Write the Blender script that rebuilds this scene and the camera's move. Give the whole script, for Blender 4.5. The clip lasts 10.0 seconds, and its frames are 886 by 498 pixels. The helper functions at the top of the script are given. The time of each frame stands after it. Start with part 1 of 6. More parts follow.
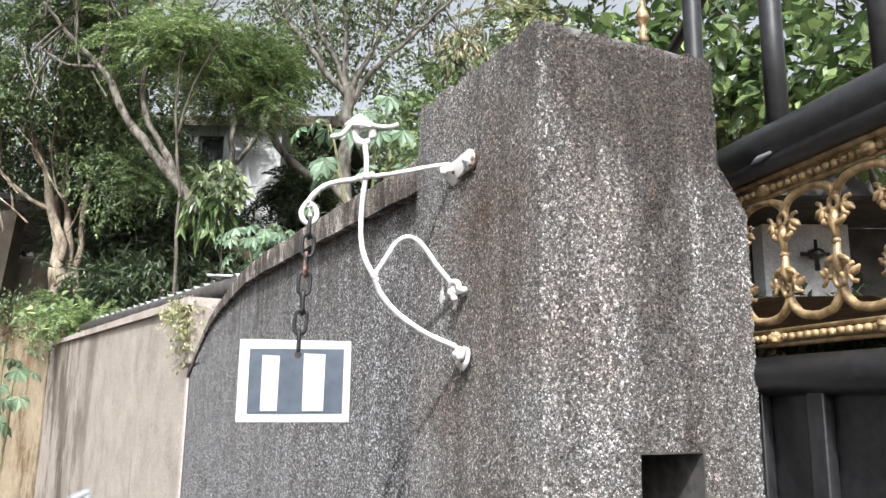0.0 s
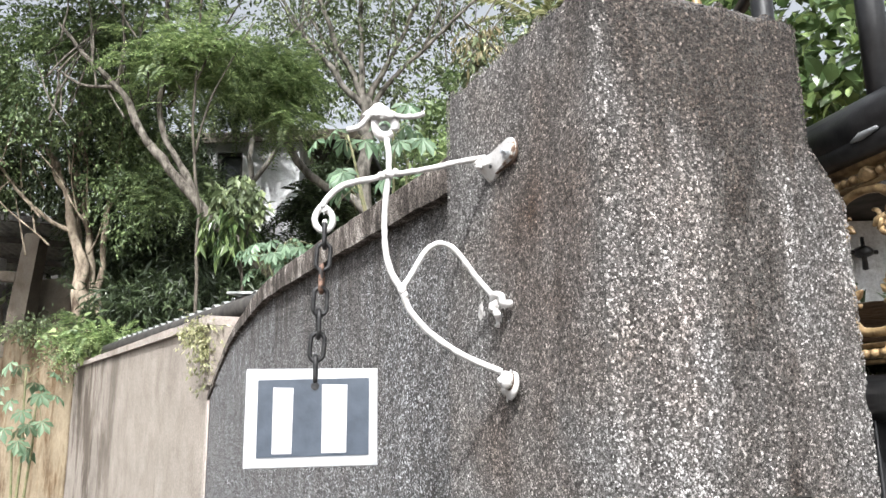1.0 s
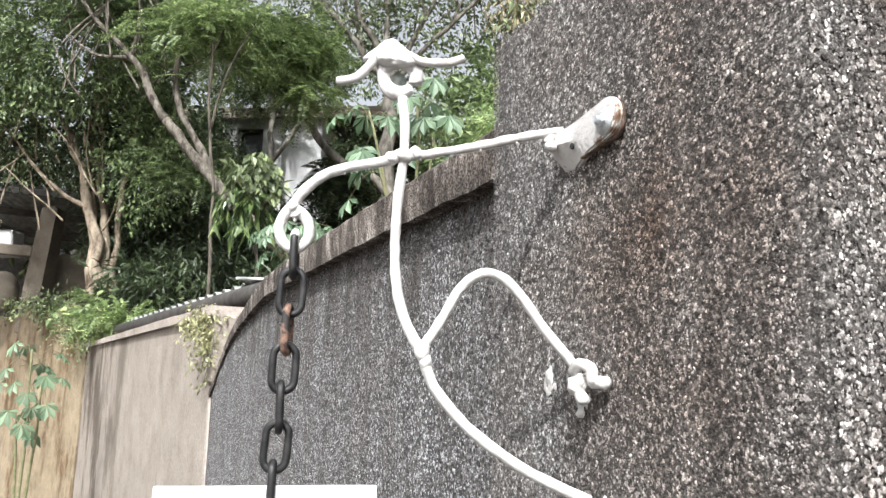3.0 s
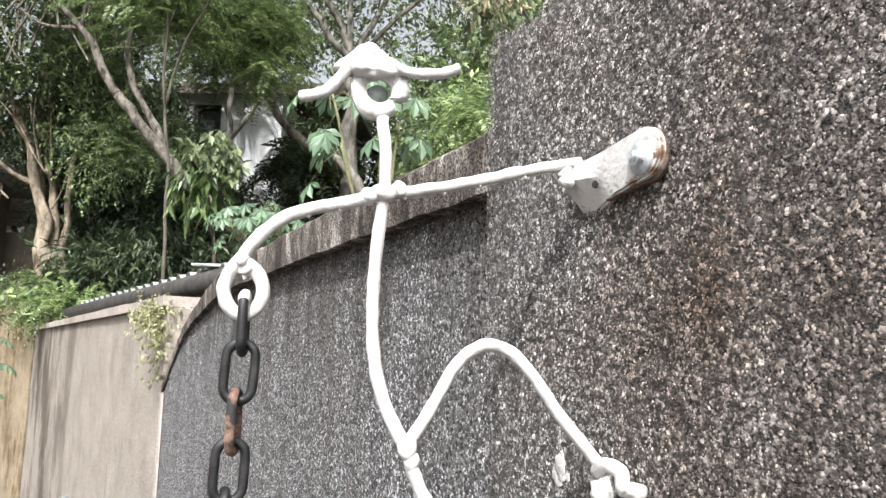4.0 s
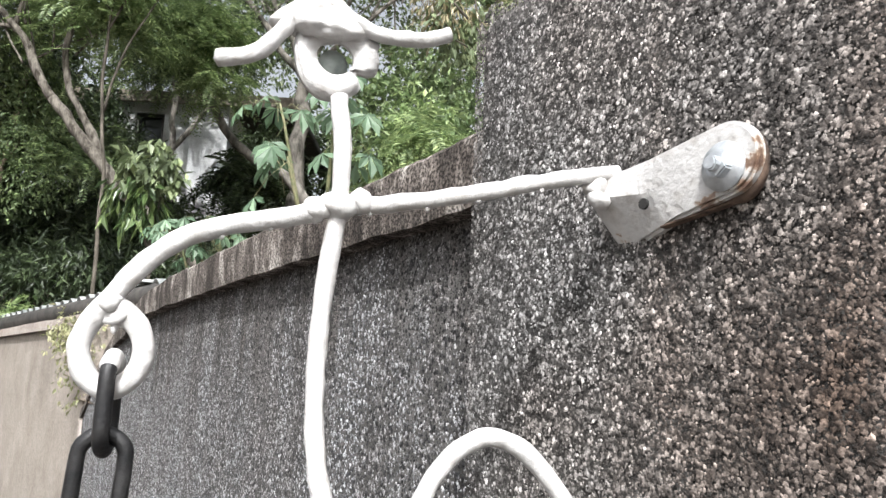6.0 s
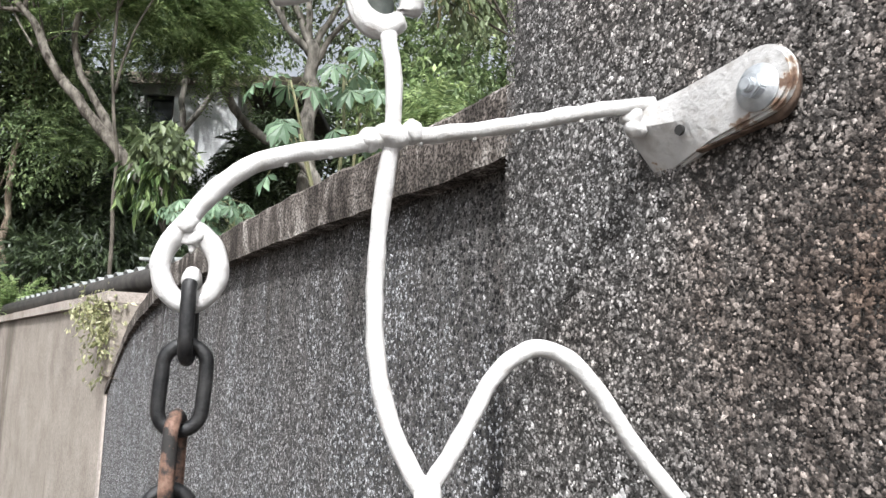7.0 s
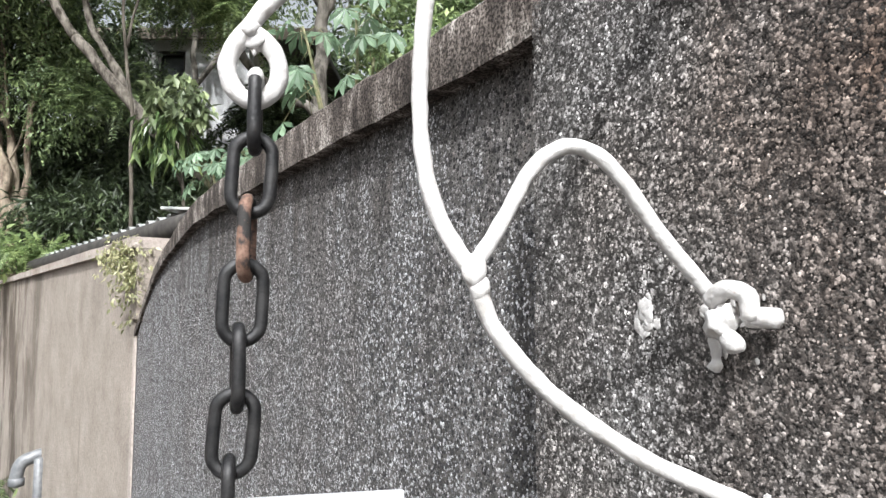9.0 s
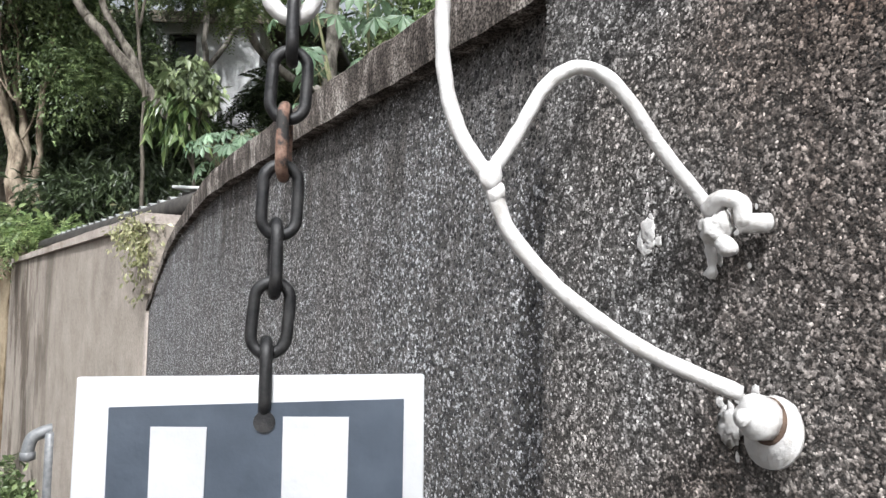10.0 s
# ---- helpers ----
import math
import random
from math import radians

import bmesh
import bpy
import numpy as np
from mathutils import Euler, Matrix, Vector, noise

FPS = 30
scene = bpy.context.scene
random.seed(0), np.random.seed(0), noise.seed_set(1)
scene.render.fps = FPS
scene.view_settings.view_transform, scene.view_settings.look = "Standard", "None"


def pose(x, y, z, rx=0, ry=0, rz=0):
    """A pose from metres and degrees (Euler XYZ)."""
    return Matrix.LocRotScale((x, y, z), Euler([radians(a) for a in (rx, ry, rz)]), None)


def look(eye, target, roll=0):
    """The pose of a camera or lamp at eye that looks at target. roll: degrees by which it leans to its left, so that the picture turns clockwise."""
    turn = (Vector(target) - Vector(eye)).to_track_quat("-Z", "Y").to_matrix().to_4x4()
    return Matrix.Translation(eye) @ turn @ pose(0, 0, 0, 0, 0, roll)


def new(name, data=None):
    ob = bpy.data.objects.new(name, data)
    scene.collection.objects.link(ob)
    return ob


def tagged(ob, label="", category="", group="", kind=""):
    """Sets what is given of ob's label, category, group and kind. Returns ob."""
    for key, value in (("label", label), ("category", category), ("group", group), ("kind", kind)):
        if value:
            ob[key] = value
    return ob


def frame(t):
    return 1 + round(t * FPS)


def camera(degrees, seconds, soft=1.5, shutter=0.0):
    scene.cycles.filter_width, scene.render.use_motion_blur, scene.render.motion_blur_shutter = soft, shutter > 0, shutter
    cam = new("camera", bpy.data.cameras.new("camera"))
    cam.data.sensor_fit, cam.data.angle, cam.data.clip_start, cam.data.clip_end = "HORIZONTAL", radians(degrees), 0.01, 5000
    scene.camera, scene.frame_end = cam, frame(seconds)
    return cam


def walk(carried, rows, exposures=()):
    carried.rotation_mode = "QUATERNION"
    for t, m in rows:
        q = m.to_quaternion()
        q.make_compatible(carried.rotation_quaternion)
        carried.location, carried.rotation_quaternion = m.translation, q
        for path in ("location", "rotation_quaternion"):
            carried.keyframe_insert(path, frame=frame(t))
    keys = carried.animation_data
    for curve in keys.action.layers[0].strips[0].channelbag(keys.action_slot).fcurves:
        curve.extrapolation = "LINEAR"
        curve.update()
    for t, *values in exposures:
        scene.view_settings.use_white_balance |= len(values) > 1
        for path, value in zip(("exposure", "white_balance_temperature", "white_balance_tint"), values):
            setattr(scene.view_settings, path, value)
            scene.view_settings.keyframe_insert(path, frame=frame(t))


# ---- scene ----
cam = camera(62.4, 10.0)
PATH = [
    (0, (0.036, 0.016, 1.553), (-0.018, 1.98, 1.923), 0.8),
    (0.5, (0.015, 0.11, 1.561), (-0.054, 2.075, 1.927), -0.6),
    (1, (0.003, 0.217, 1.586), (-0.109, 2.174, 1.985), -0.6),
    (1.5, (-0.013, 0.35, 1.619), (-0.154, 2.299, 2.047), 0.0),
    (2, (-0.025, 0.467, 1.651), (-0.178, 2.412, 2.095), 0.6),
    (2.5, (-0.037, 0.579, 1.68), (-0.214, 2.528, 2.092), 1.1),
    (3.8, (-0.074, 0.773, 1.809), (-0.199, 2.75, 2.087), 1.5),
    (4, (-0.084, 0.799, 1.82), (-0.153, 2.777, 2.111), 1.1),
    (4.5, (-0.102, 0.838, 1.842), (-0.124, 2.809, 2.186), 1.2),
    (5, (-0.104, 0.878, 1.854), (-0.073, 2.845, 2.213), 1.4),
    (6.3, (-0.116, 0.991, 1.858), (-0.031, 2.96, 2.198), 2.0),
    (6.5, (-0.124, 0.984, 1.847), (-0.046, 2.955, 2.174), 1.5),
    (7, (-0.131, 0.962, 1.824), (-0.081, 2.94, 2.115), 1.2),
    (7.5, (-0.137, 0.956, 1.798), (-0.072, 2.938, 2.058), 1.7),
    (8, (-0.138, 0.967, 1.776), (-0.101, 2.954, 1.998), 0.8),
    (8.5, (-0.141, 0.954, 1.754), (-0.097, 2.943, 1.954), 0.3),
    (9, (-0.146, 0.935, 1.731), (-0.136, 2.928, 1.9), 0.1),
    (9.5, (-0.151, 0.92, 1.706), (-0.147, 2.915, 1.853), 0.3),
    (10, (-0.153, 0.9, 1.677), (-0.162, 2.895, 1.817), 1.0),
]
walk(cam, [(t, look(eye, target, roll)) for t, eye, target, roll in PATH],
     [(0, 0.64, 6200, 9), (2.5, 0.60, 6300, 9), (5, 0.57, 6300, 9), (7.5, 0.28, 6150, 9), (8.2, 0.29, 6150, 9), (9.2, 0.40, 6200, 9), (10, 0.15, 6150, 9)])

# ---- sky, sun, exposure ----
SUN_TO = Vector((-0.02, -0.67, 0.74)).normalized()
world = bpy.data.worlds.new("sky")
scene.world = world
world.use_nodes = True
wn = world.node_tree
wn.nodes.clear()
sky = wn.nodes.new("ShaderNodeTexSky")
sky.sky_type, sky.sun_disc = "NISHITA", False
sky.sun_elevation = math.asin(SUN_TO.z)
sky.sun_rotation = math.atan2(SUN_TO.x, SUN_TO.y)
sky.air_density, sky.dust_density, sky.ozone_density = 1.0, 8.0, 1.0
wb = wn.nodes.new("ShaderNodeBackground")
wb.inputs["Strength"].default_value = 0.128
wo = wn.nodes.new("ShaderNodeOutputWorld")
haze = wn.nodes.new("ShaderNodeHueSaturation")  # a bright, hazy, almost white sky
haze.inputs["Saturation"].default_value, haze.inputs["Value"].default_value = 0.20, 1.52
wn.links.new(sky.outputs[0], haze.inputs["Color"])
wn.links.new(haze.outputs[0], wb.inputs[0])
wn.links.new(wb.outputs[0], wo.inputs[0])
sun = new("sun", bpy.data.lights.new("sun", "SUN"))
sun.data.energy, sun.data.angle, sun.data.color = 4.8, radians(1.2), (1.0, 0.975, 0.945)
sun.matrix_world = look((0, 0, 20), Vector((0, 0, 20)) - SUN_TO)


# ---- materials ----
class Mat:
    """A small builder for node materials."""

    def __init__(self, name):
        self.m = bpy.data.materials.new(name)
        self.m.use_nodes = True
        self.t = self.m.node_tree
        self.t.nodes.clear()
        self.out = self.n("ShaderNodeOutputMaterial")

    def n(self, kind, **values):
        node = self.t.nodes.new(kind)
        for k, v in values.items():
            key = int(k[1:]) if k[0] == "i" and k[1:].isdigit() else k
            node.inputs[key].default_value = v
        return node

    def link(self, a, b):
        self.t.links.new(a, b)

    def coord(self, scale=(1, 1, 1), which="Object"):
        tc = self.n("ShaderNodeTexCoord")
        mp = self.n("ShaderNodeMapping")
        mp.inputs["Scale"].default_value = scale
        self.link(tc.outputs[which], mp.inputs[0])
        return mp.outputs[0]

    def noise(self, scale, stretch=(1, 1, 1), detail=4.0, rough=0.55):
        nz = self.n("ShaderNodeTexNoise", Scale=scale, Detail=detail, Roughness=rough)
        self.link(self.coord(stretch), nz.inputs["Vector"])
        return nz.outputs[0]

    def voronoi(self, scale):
        v = self.n("ShaderNodeTexVoronoi", Scale=scale)
        self.link(self.coord(), v.inputs["Vector"])
        return v

    def ramp(self, fac, stops):
        r = self.n("ShaderNodeValToRGB")
        e = r.color_ramp.elements
        while len(e) < len(stops):
            e.new(0.5)
        for el, (p, c) in zip(e, stops):
            el.position = p
            el.color = (*c, 1) if len(c) == 3 else c
        self.link(fac, r.inputs[0])
        return r.outputs[0]

    def mix(self, fac, a, b, blend="MIX"):
        x = self.t.nodes.new("ShaderNodeMix")
        x.data_type, x.blend_type = "RGBA", blend
        for sock, v in ((x.inputs[0], fac), (x.inputs[6], a), (x.inputs[7], b)):
            if isinstance(v, (int, float)):
                sock.default_value = v
            elif isinstance(v, tuple):
                sock.default_value = (*v, 1)
            else:
                self.link(v, sock)
        return x.outputs[2]

    def island(self):
        return self.n("ShaderNodeNewGeometry").outputs["Random Per Island"]

    def finish(self, color, rough=0.6, metal=0.0, bump=None, strength=0.3, dist=0.002, translucent=0.0, spec=0.5):
        b = self.n("ShaderNodeBsdfPrincipled", Metallic=metal)
        b.inputs["Specular IOR Level"].default_value = spec
        for sock, v in ((b.inputs["Base Color"], color), (b.inputs["Roughness"], rough)):
            if isinstance(v, tuple):
                sock.default_value = (*v, 1)
            elif isinstance(v, (int, float)):
                sock.default_value = v
            else:
                self.link(v, sock)
        if bump is not None:
            bp = self.n("ShaderNodeBump", Strength=strength, Distance=dist)
            self.link(bump, bp.inputs["Height"])
            self.link(bp.outputs[0], b.inputs["Normal"])
        shader = b.outputs[0]
        if translucent:
            tr = self.n("ShaderNodeBsdfTranslucent")
            if isinstance(color, tuple):
                tr.inputs[0].default_value = (*color, 1)
            else:
                self.link(color, tr.inputs[0])
            ms = self.n("ShaderNodeMixShader", i0=translucent)
            self.link(shader, ms.inputs[1])
            self.link(tr.outputs[0], ms.inputs[2])
            shader = ms.outputs[0]
        self.link(shader, self.out.inputs[0])
        return self.m


def stone_mat(name, dark, mid, pale, brown, stain_scale=3.0, stain=0.75, grit=420, low=0.34, high=1.5, hold=0.62, glint=2.0, salt=False, gate_side=False, moss_from=(1.80, 2.16, 0.45), clumps=0.76):
    """Dashed stone chips: each chip has its own tone; stains run down in streaks."""
    m = Mat(name)
    chips = m.ramp(m.island(), [(0.0, dark), (0.40, dark), (0.52, mid), (0.66, pale), (1.0, tuple(min(1, glint * c) for c in pale))] if salt else [(0.0, dark), (0.22, dark), (0.5, mid), (0.72, tuple(1.35 * c for c in mid)), (0.93, pale), (1.0, tuple(min(1, glint * c) for c in pale))])
    tint = m.ramp(m.noise(5.0, detail=5), [(0.40, (1, 1, 1)), (0.66, brown)])
    c = m.mix(0.75, chips, tint, "MULTIPLY")
    streak = m.ramp(m.noise(stain_scale, (5.5, 5.5, 0.55), 6, 0.6), [(0.36, (0.30, 0.285, 0.275)), (0.60, (1.12, 1.12, 1.12))])
    c = m.mix(stain, c, streak, "MULTIPLY")
    rust = m.ramp(m.noise(2.0, (3.2, 3.2, 0.8), 5, 0.6), [(0.46, (1, 1, 1)), (0.62, (0.50, 0.385, 0.32))])
    c = m.mix(0.85 * stain, c, rust, "MULTIPLY")
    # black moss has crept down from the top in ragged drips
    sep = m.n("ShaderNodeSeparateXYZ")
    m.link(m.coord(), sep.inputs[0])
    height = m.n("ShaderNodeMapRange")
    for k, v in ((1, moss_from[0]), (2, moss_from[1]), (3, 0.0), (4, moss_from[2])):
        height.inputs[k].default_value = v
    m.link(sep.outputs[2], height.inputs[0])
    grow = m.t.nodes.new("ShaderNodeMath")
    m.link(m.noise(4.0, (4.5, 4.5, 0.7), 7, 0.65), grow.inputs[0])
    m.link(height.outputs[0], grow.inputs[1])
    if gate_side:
        # the moss mask rises with x, darker towards the gate; rust has run from the fixing plate
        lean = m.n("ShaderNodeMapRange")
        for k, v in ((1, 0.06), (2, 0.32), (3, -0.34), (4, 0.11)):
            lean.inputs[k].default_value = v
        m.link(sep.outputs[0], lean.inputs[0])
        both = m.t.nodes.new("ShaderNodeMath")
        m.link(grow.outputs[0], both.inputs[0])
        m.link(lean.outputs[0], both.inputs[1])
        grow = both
        near = m.n("ShaderNodeMapping")
        near.inputs["Scale"].default_value = (7.5, 7.5, 5.2)
        near.inputs["Location"].default_value = (-0.55, -9.7, -9.65)
        m.link(m.n("ShaderNodeTexCoord").outputs["Object"], near.inputs[0])
        far = m.t.nodes.new("ShaderNodeVectorMath")
        far.operation = "LENGTH"
        m.link(near.outputs[0], far.inputs[0])
        edge = m.t.nodes.new("ShaderNodeMath")
        m.link(far.outputs["Value"], edge.inputs[0])
        m.link(m.noise(9.0, (1.6, 1.6, 0.6), 6, 0.65), edge.inputs[1])
        run = m.ramp(edge.outputs[0], [(0.55, (0.46, 0.35, 0.285)), (1.0, (0.80, 0.74, 0.70)), ])
        run2 = m.n("ShaderNodeMapRange")
        for k, v in ((1, 1.0), (2, 1.75), (3, 1.0), (4, 0.0)):
            run2.inputs[k].default_value = v
        m.link(edge.outputs[0], run2.inputs[0])
        c = m.mix(run2.outputs[0], c, m.mix(1.0, c, run, "MULTIPLY"))
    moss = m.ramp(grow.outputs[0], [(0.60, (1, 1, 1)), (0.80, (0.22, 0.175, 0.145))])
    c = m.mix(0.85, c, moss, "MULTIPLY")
    clump = m.ramp(m.noise(150, detail=4, rough=0.65), [(0.425, (0.24, 0.235, 0.23)), (0.575, (1.7, 1.7, 1.7))])
    c = m.mix(clumps, c, clump, "MULTIPLY")
    fine = m.ramp(m.noise(grit, detail=2), [(0.40, (low, low, low)), (0.60, (high, high, high))])
    c = m.mix(hold, c, fine, "MULTIPLY")
    # pale lime bloom in ragged patches
    bloom = m.ramp(m.noise(7.0, (1, 1, 0.6), 7, 0.7), [(0.56, (1, 1, 1)), (0.72, (1.5, 1.56, 1.63))])
    c = m.mix(0.5, c, bloom, "MULTIPLY")
    return m.finish(c, 0.8, bump=m.noise(700, detail=2), strength=0.25, dist=0.001, spec=0.3)


def mortar_mat(name, a, b):
    m = Mat(name)
    v = m.voronoi(420)
    c = m.ramp(m.noise(40, detail=8), [(0.3, a), (0.7, b)])
    streak = m.ramp(m.noise(3.0, (5, 5, 0.6), 6), [(0.35, (0.35, 0.33, 0.31)), (0.6, (1, 1, 1))])
    c = m.mix(0.6, c, streak, "MULTIPLY")
    return m.finish(c, 0.9, bump=v.outputs["Distance"], strength=0.35, dist=0.002, spec=0.2)


def leaf_mat(name, stops, translucent=0.35, rough=0.45):
    m = Mat(name)
    stops = [(p, (0.98 * q[0], q[1], 0.87 * q[2])) for p, q in stops]
    # painted sparkle: some leaves take a brighter colour in place of highlights
    glint = tuple(min(0.7, 1.7 * x) for x in stops[-1][1])
    c = m.ramp(m.island(), [(0.85 * p, q) for p, q in stops] + [(1.0, glint)])
    c = m.mix(0.5, c, m.ramp(m.noise(1.2), [(0.35, (0.6, 0.65, 0.55)), (0.65, (1.1, 1.1, 0.95))]), "MULTIPLY")
    return m.finish(c, rough, translucent=translucent)


def bark_mat(name, a, b, scale=14.0):
    m = Mat(name)
    c = m.ramp(m.noise(scale, (1, 1, 0.4), 7, 0.65), [(0.36, a), (0.62, b)])
    c = m.mix(0.5, c, m.ramp(m.noise(2.5), [(0.35, (0.55, 0.55, 0.5)), (0.65, (1, 1, 1))]), "MULTIPLY")
    return m.finish(c, 0.9, bump=m.noise(scale * 3, (1, 1, 0.3), 5), strength=0.6, dist=0.02, spec=0.2)


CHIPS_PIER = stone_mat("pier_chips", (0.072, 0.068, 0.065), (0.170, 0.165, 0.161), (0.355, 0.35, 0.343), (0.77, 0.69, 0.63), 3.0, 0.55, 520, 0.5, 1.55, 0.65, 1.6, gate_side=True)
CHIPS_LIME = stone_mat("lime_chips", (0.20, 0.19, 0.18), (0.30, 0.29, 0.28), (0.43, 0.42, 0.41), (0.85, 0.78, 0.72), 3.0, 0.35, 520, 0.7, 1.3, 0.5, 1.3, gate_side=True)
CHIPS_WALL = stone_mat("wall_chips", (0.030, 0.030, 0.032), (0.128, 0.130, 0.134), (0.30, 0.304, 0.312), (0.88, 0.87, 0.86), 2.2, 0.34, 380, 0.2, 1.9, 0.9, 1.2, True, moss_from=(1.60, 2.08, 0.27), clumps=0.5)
MORTAR = mortar_mat("dash_mortar", (0.06, 0.057, 0.054), (0.13, 0.124, 0.118))


def moss_mat():
    m = Mat("mossy_cement")
    c = m.ramp(m.noise(22, (1, 1, 0.45), 9, 0.7), [(0.34, (0.03, 0.026, 0.023)), (0.52, (0.09, 0.078, 0.07)), (0.68, (0.30, 0.28, 0.26))])
    worn = m.ramp(m.noise(9, (1.6, 1.6, 0.35), 8, 0.75), [(0.42, (0.5, 0.47, 0.45)), (0.60, (1.9, 1.9, 1.88))])
    c = m.mix(0.85, c, worn, "MULTIPLY")
    speck = m.ramp(m.noise(230, detail=3), [(0.43, (0.22, 0.21, 0.20)), (0.57, (1.8, 1.8, 1.8))])
    c = m.mix(0.85, c, speck, "MULTIPLY")
    return m.finish(c, 0.92, bump=m.noise(120, detail=6), strength=0.7, dist=0.004, spec=0.2)


def plaster_mat(name, base, stain, amount, cover=0.40, runs=None):
    m = Mat(name)
    c = m.ramp(m.noise(3.5, detail=10, rough=0.7), [(0.32, tuple(0.72 * x for x in base)), (0.68, tuple(1.08 * x for x in base))])
    patch = m.ramp(m.noise(0.55, detail=2), [(cover, (1, 1, 1)), (cover + 0.10, (0, 0, 0))])
    streak = m.ramp(m.noise(1.6, (1.3, 1.3, 0.5), 9, 0.75), [(0.40, stain), (0.54, (1, 1, 1))])
    streak = m.mix(patch, (1.0, 1.0, 1.0), streak)
    c = m.mix(amount, c, streak, "MULTIPLY")
    grain = m.ramp(m.noise(55, detail=9, rough=0.75), [(0.36, (0.66, 0.65, 0.64)), (0.62, (1.14, 1.14, 1.13))])
    c = m.mix(0.8, c, grain, "MULTIPLY")
    drips = m.ramp(m.noise(1.1, (2.6, 2.6, 0.32), 7, 0.72), [(0.30, stain), (0.37, (1, 1, 1))])
    c = m.mix(0.7 * amount, c, drips, "MULTIPLY")
    if runs:
        # dark streaks that strengthen towards the low end of the wall
        sep, rise = m.n("ShaderNodeSeparateXYZ"), m.n("ShaderNodeMapRange")
        m.link(m.coord(), sep.inputs[0])
        m.link(sep.outputs[1], rise.inputs[0])
        for k, v in ((1, runs[0]), (2, runs[1]), (3, 0.0), (4, 1.0)):
            rise.inputs[k].default_value = v
        black = m.ramp(m.noise(1.3, (1.1, 1.1, 0.42), 9, 0.72), [(0.44, (0.32, 0.29, 0.26)), (0.52, (1, 1, 1))])
        c = m.mix(0.85, c, m.mix(rise.outputs[0], (1.0, 1.0, 1.0), black), "MULTIPLY")
    return m.finish(c, 0.9, bump=m.noise(35, detail=8, rough=0.7), strength=0.9, dist=0.014, spec=0.2)


def paint_mat(name="white_enamel", rust_at=()):
    """Thick white enamel with rust spots and a grey film of dirt; rust_at: (place, reach) of larger rust."""
    m = Mat(name)
    c = m.ramp(m.noise(90, detail=6), [(0.30, (0.40, 0.378, 0.355)), (0.48, (0.50, 0.488, 0.476))])
    spots = m.ramp(m.noise(55, detail=5, rough=0.7), [(0.70, (0, 0, 0)), (0.76, (1, 1, 1))])
    c = m.mix(spots, c, (0.34, 0.17, 0.08))
    nearest = None
    for place, reach in rust_at:
        off, far = m.n("ShaderNodeMapping"), m.t.nodes.new("ShaderNodeVectorMath")
        far.operation = "LENGTH"
        off.inputs["Scale"].default_value = (1 / reach,) * 3
        off.inputs["Location"].default_value = [-q / reach for q in place]
        m.link(m.n("ShaderNodeTexCoord").outputs["Object"], off.inputs[0])
        m.link(off.outputs[0], far.inputs[0])
        if nearest is None:
            nearest = far.outputs["Value"]
        else:
            least = m.t.nodes.new("ShaderNodeMath")
            least.operation = "MINIMUM"
            m.link(nearest, least.inputs[0])
            m.link(far.outputs["Value"], least.inputs[1])
            nearest = least.outputs[0]
    if nearest is not None:
        ragged = m.t.nodes.new("ShaderNodeMath")
        ragged.operation = "MULTIPLY"
        m.link(nearest, ragged.inputs[0])
        m.link(m.ramp(m.noise(130, detail=6, rough=0.7), [(0.34, (0.45, 0.45, 0.45)), (0.66, (1.6, 1.6, 1.6))]), ragged.inputs[1])
        half = m.t.nodes.new("ShaderNodeMath")
        half.operation = "MULTIPLY"
        half.inputs[1].default_value = 0.5
        m.link(ragged.outputs[0], half.inputs[0])
        tone = m.ramp(half.outputs[0], [(0.12, (0.095, 0.058, 0.043)), (0.34, (0.23, 0.15, 0.105)), (0.48, (0.43, 0.375, 0.30))])
        mask = m.ramp(half.outputs[0], [(0.36, (1, 1, 1)), (0.55, (0, 0, 0))])
        c = m.mix(mask, c, tone)
    return m.finish(c, 0.38, bump=m.noise(190, detail=5), strength=0.6, dist=0.002)


MOSS = moss_mat()
TAN = plaster_mat("tan_plaster", (0.335, 0.295, 0.258), (0.26, 0.23, 0.2), 0.42, 0.38, (7.2, 9.0))
OCHRE = plaster_mat("ochre_plaster", (0.30, 0.245, 0.17), (0.36, 0.26, 0.17), 0.95, 0.56)
COPING = plaster_mat("coping_cement", (0.42, 0.37, 0.335), (0.5, 0.45, 0.4), 0.5)
WHITE_WALL = plaster_mat("white_plaster", (0.62, 0.63, 0.64), (0.75, 0.74, 0.72), 0.4)
CONCRETE = plaster_mat("old_concrete", (0.19, 0.165, 0.135), (0.4, 0.35, 0.3), 0.7)
ENAMEL = paint_mat()


def simple(name, a, b, scale, rough, metal=0.0, strength=0.2, dist=0.002, spec=0.5):
    m = Mat(name)
    return m.finish(m.ramp(m.noise(scale, detail=6), [(0.35, a), (0.65, b)]), rough, metal, m.noise(scale * 4, detail=4), strength, dist, spec=spec)


PLAQUE_WHITE = simple("plaque_white", (0.365, 0.371, 0.38), (0.41, 0.415, 0.42), 40, 0.45)
PLAQUE_NAVY = simple("plaque_navy", (0.034, 0.044, 0.060), (0.052, 0.065, 0.085), 30, 0.4)
CHAIN_BLACK = simple("chain_black", (0.008, 0.008, 0.009), (0.028, 0.027, 0.027), 120, 0.5, 0.3, 0.5, 0.001)


def rusty_mat():
    m = Mat("chain_rust")
    c = m.ramp(m.noise(70, detail=5, rough=0.65), [(0.46, (0.018, 0.016, 0.015)), (0.56, (0.15, 0.085, 0.06)), (0.68, (0.24, 0.16, 0.12))])
    return m.finish(c, 0.75, 0.1, m.noise(300, detail=4), 0.6, 0.001)


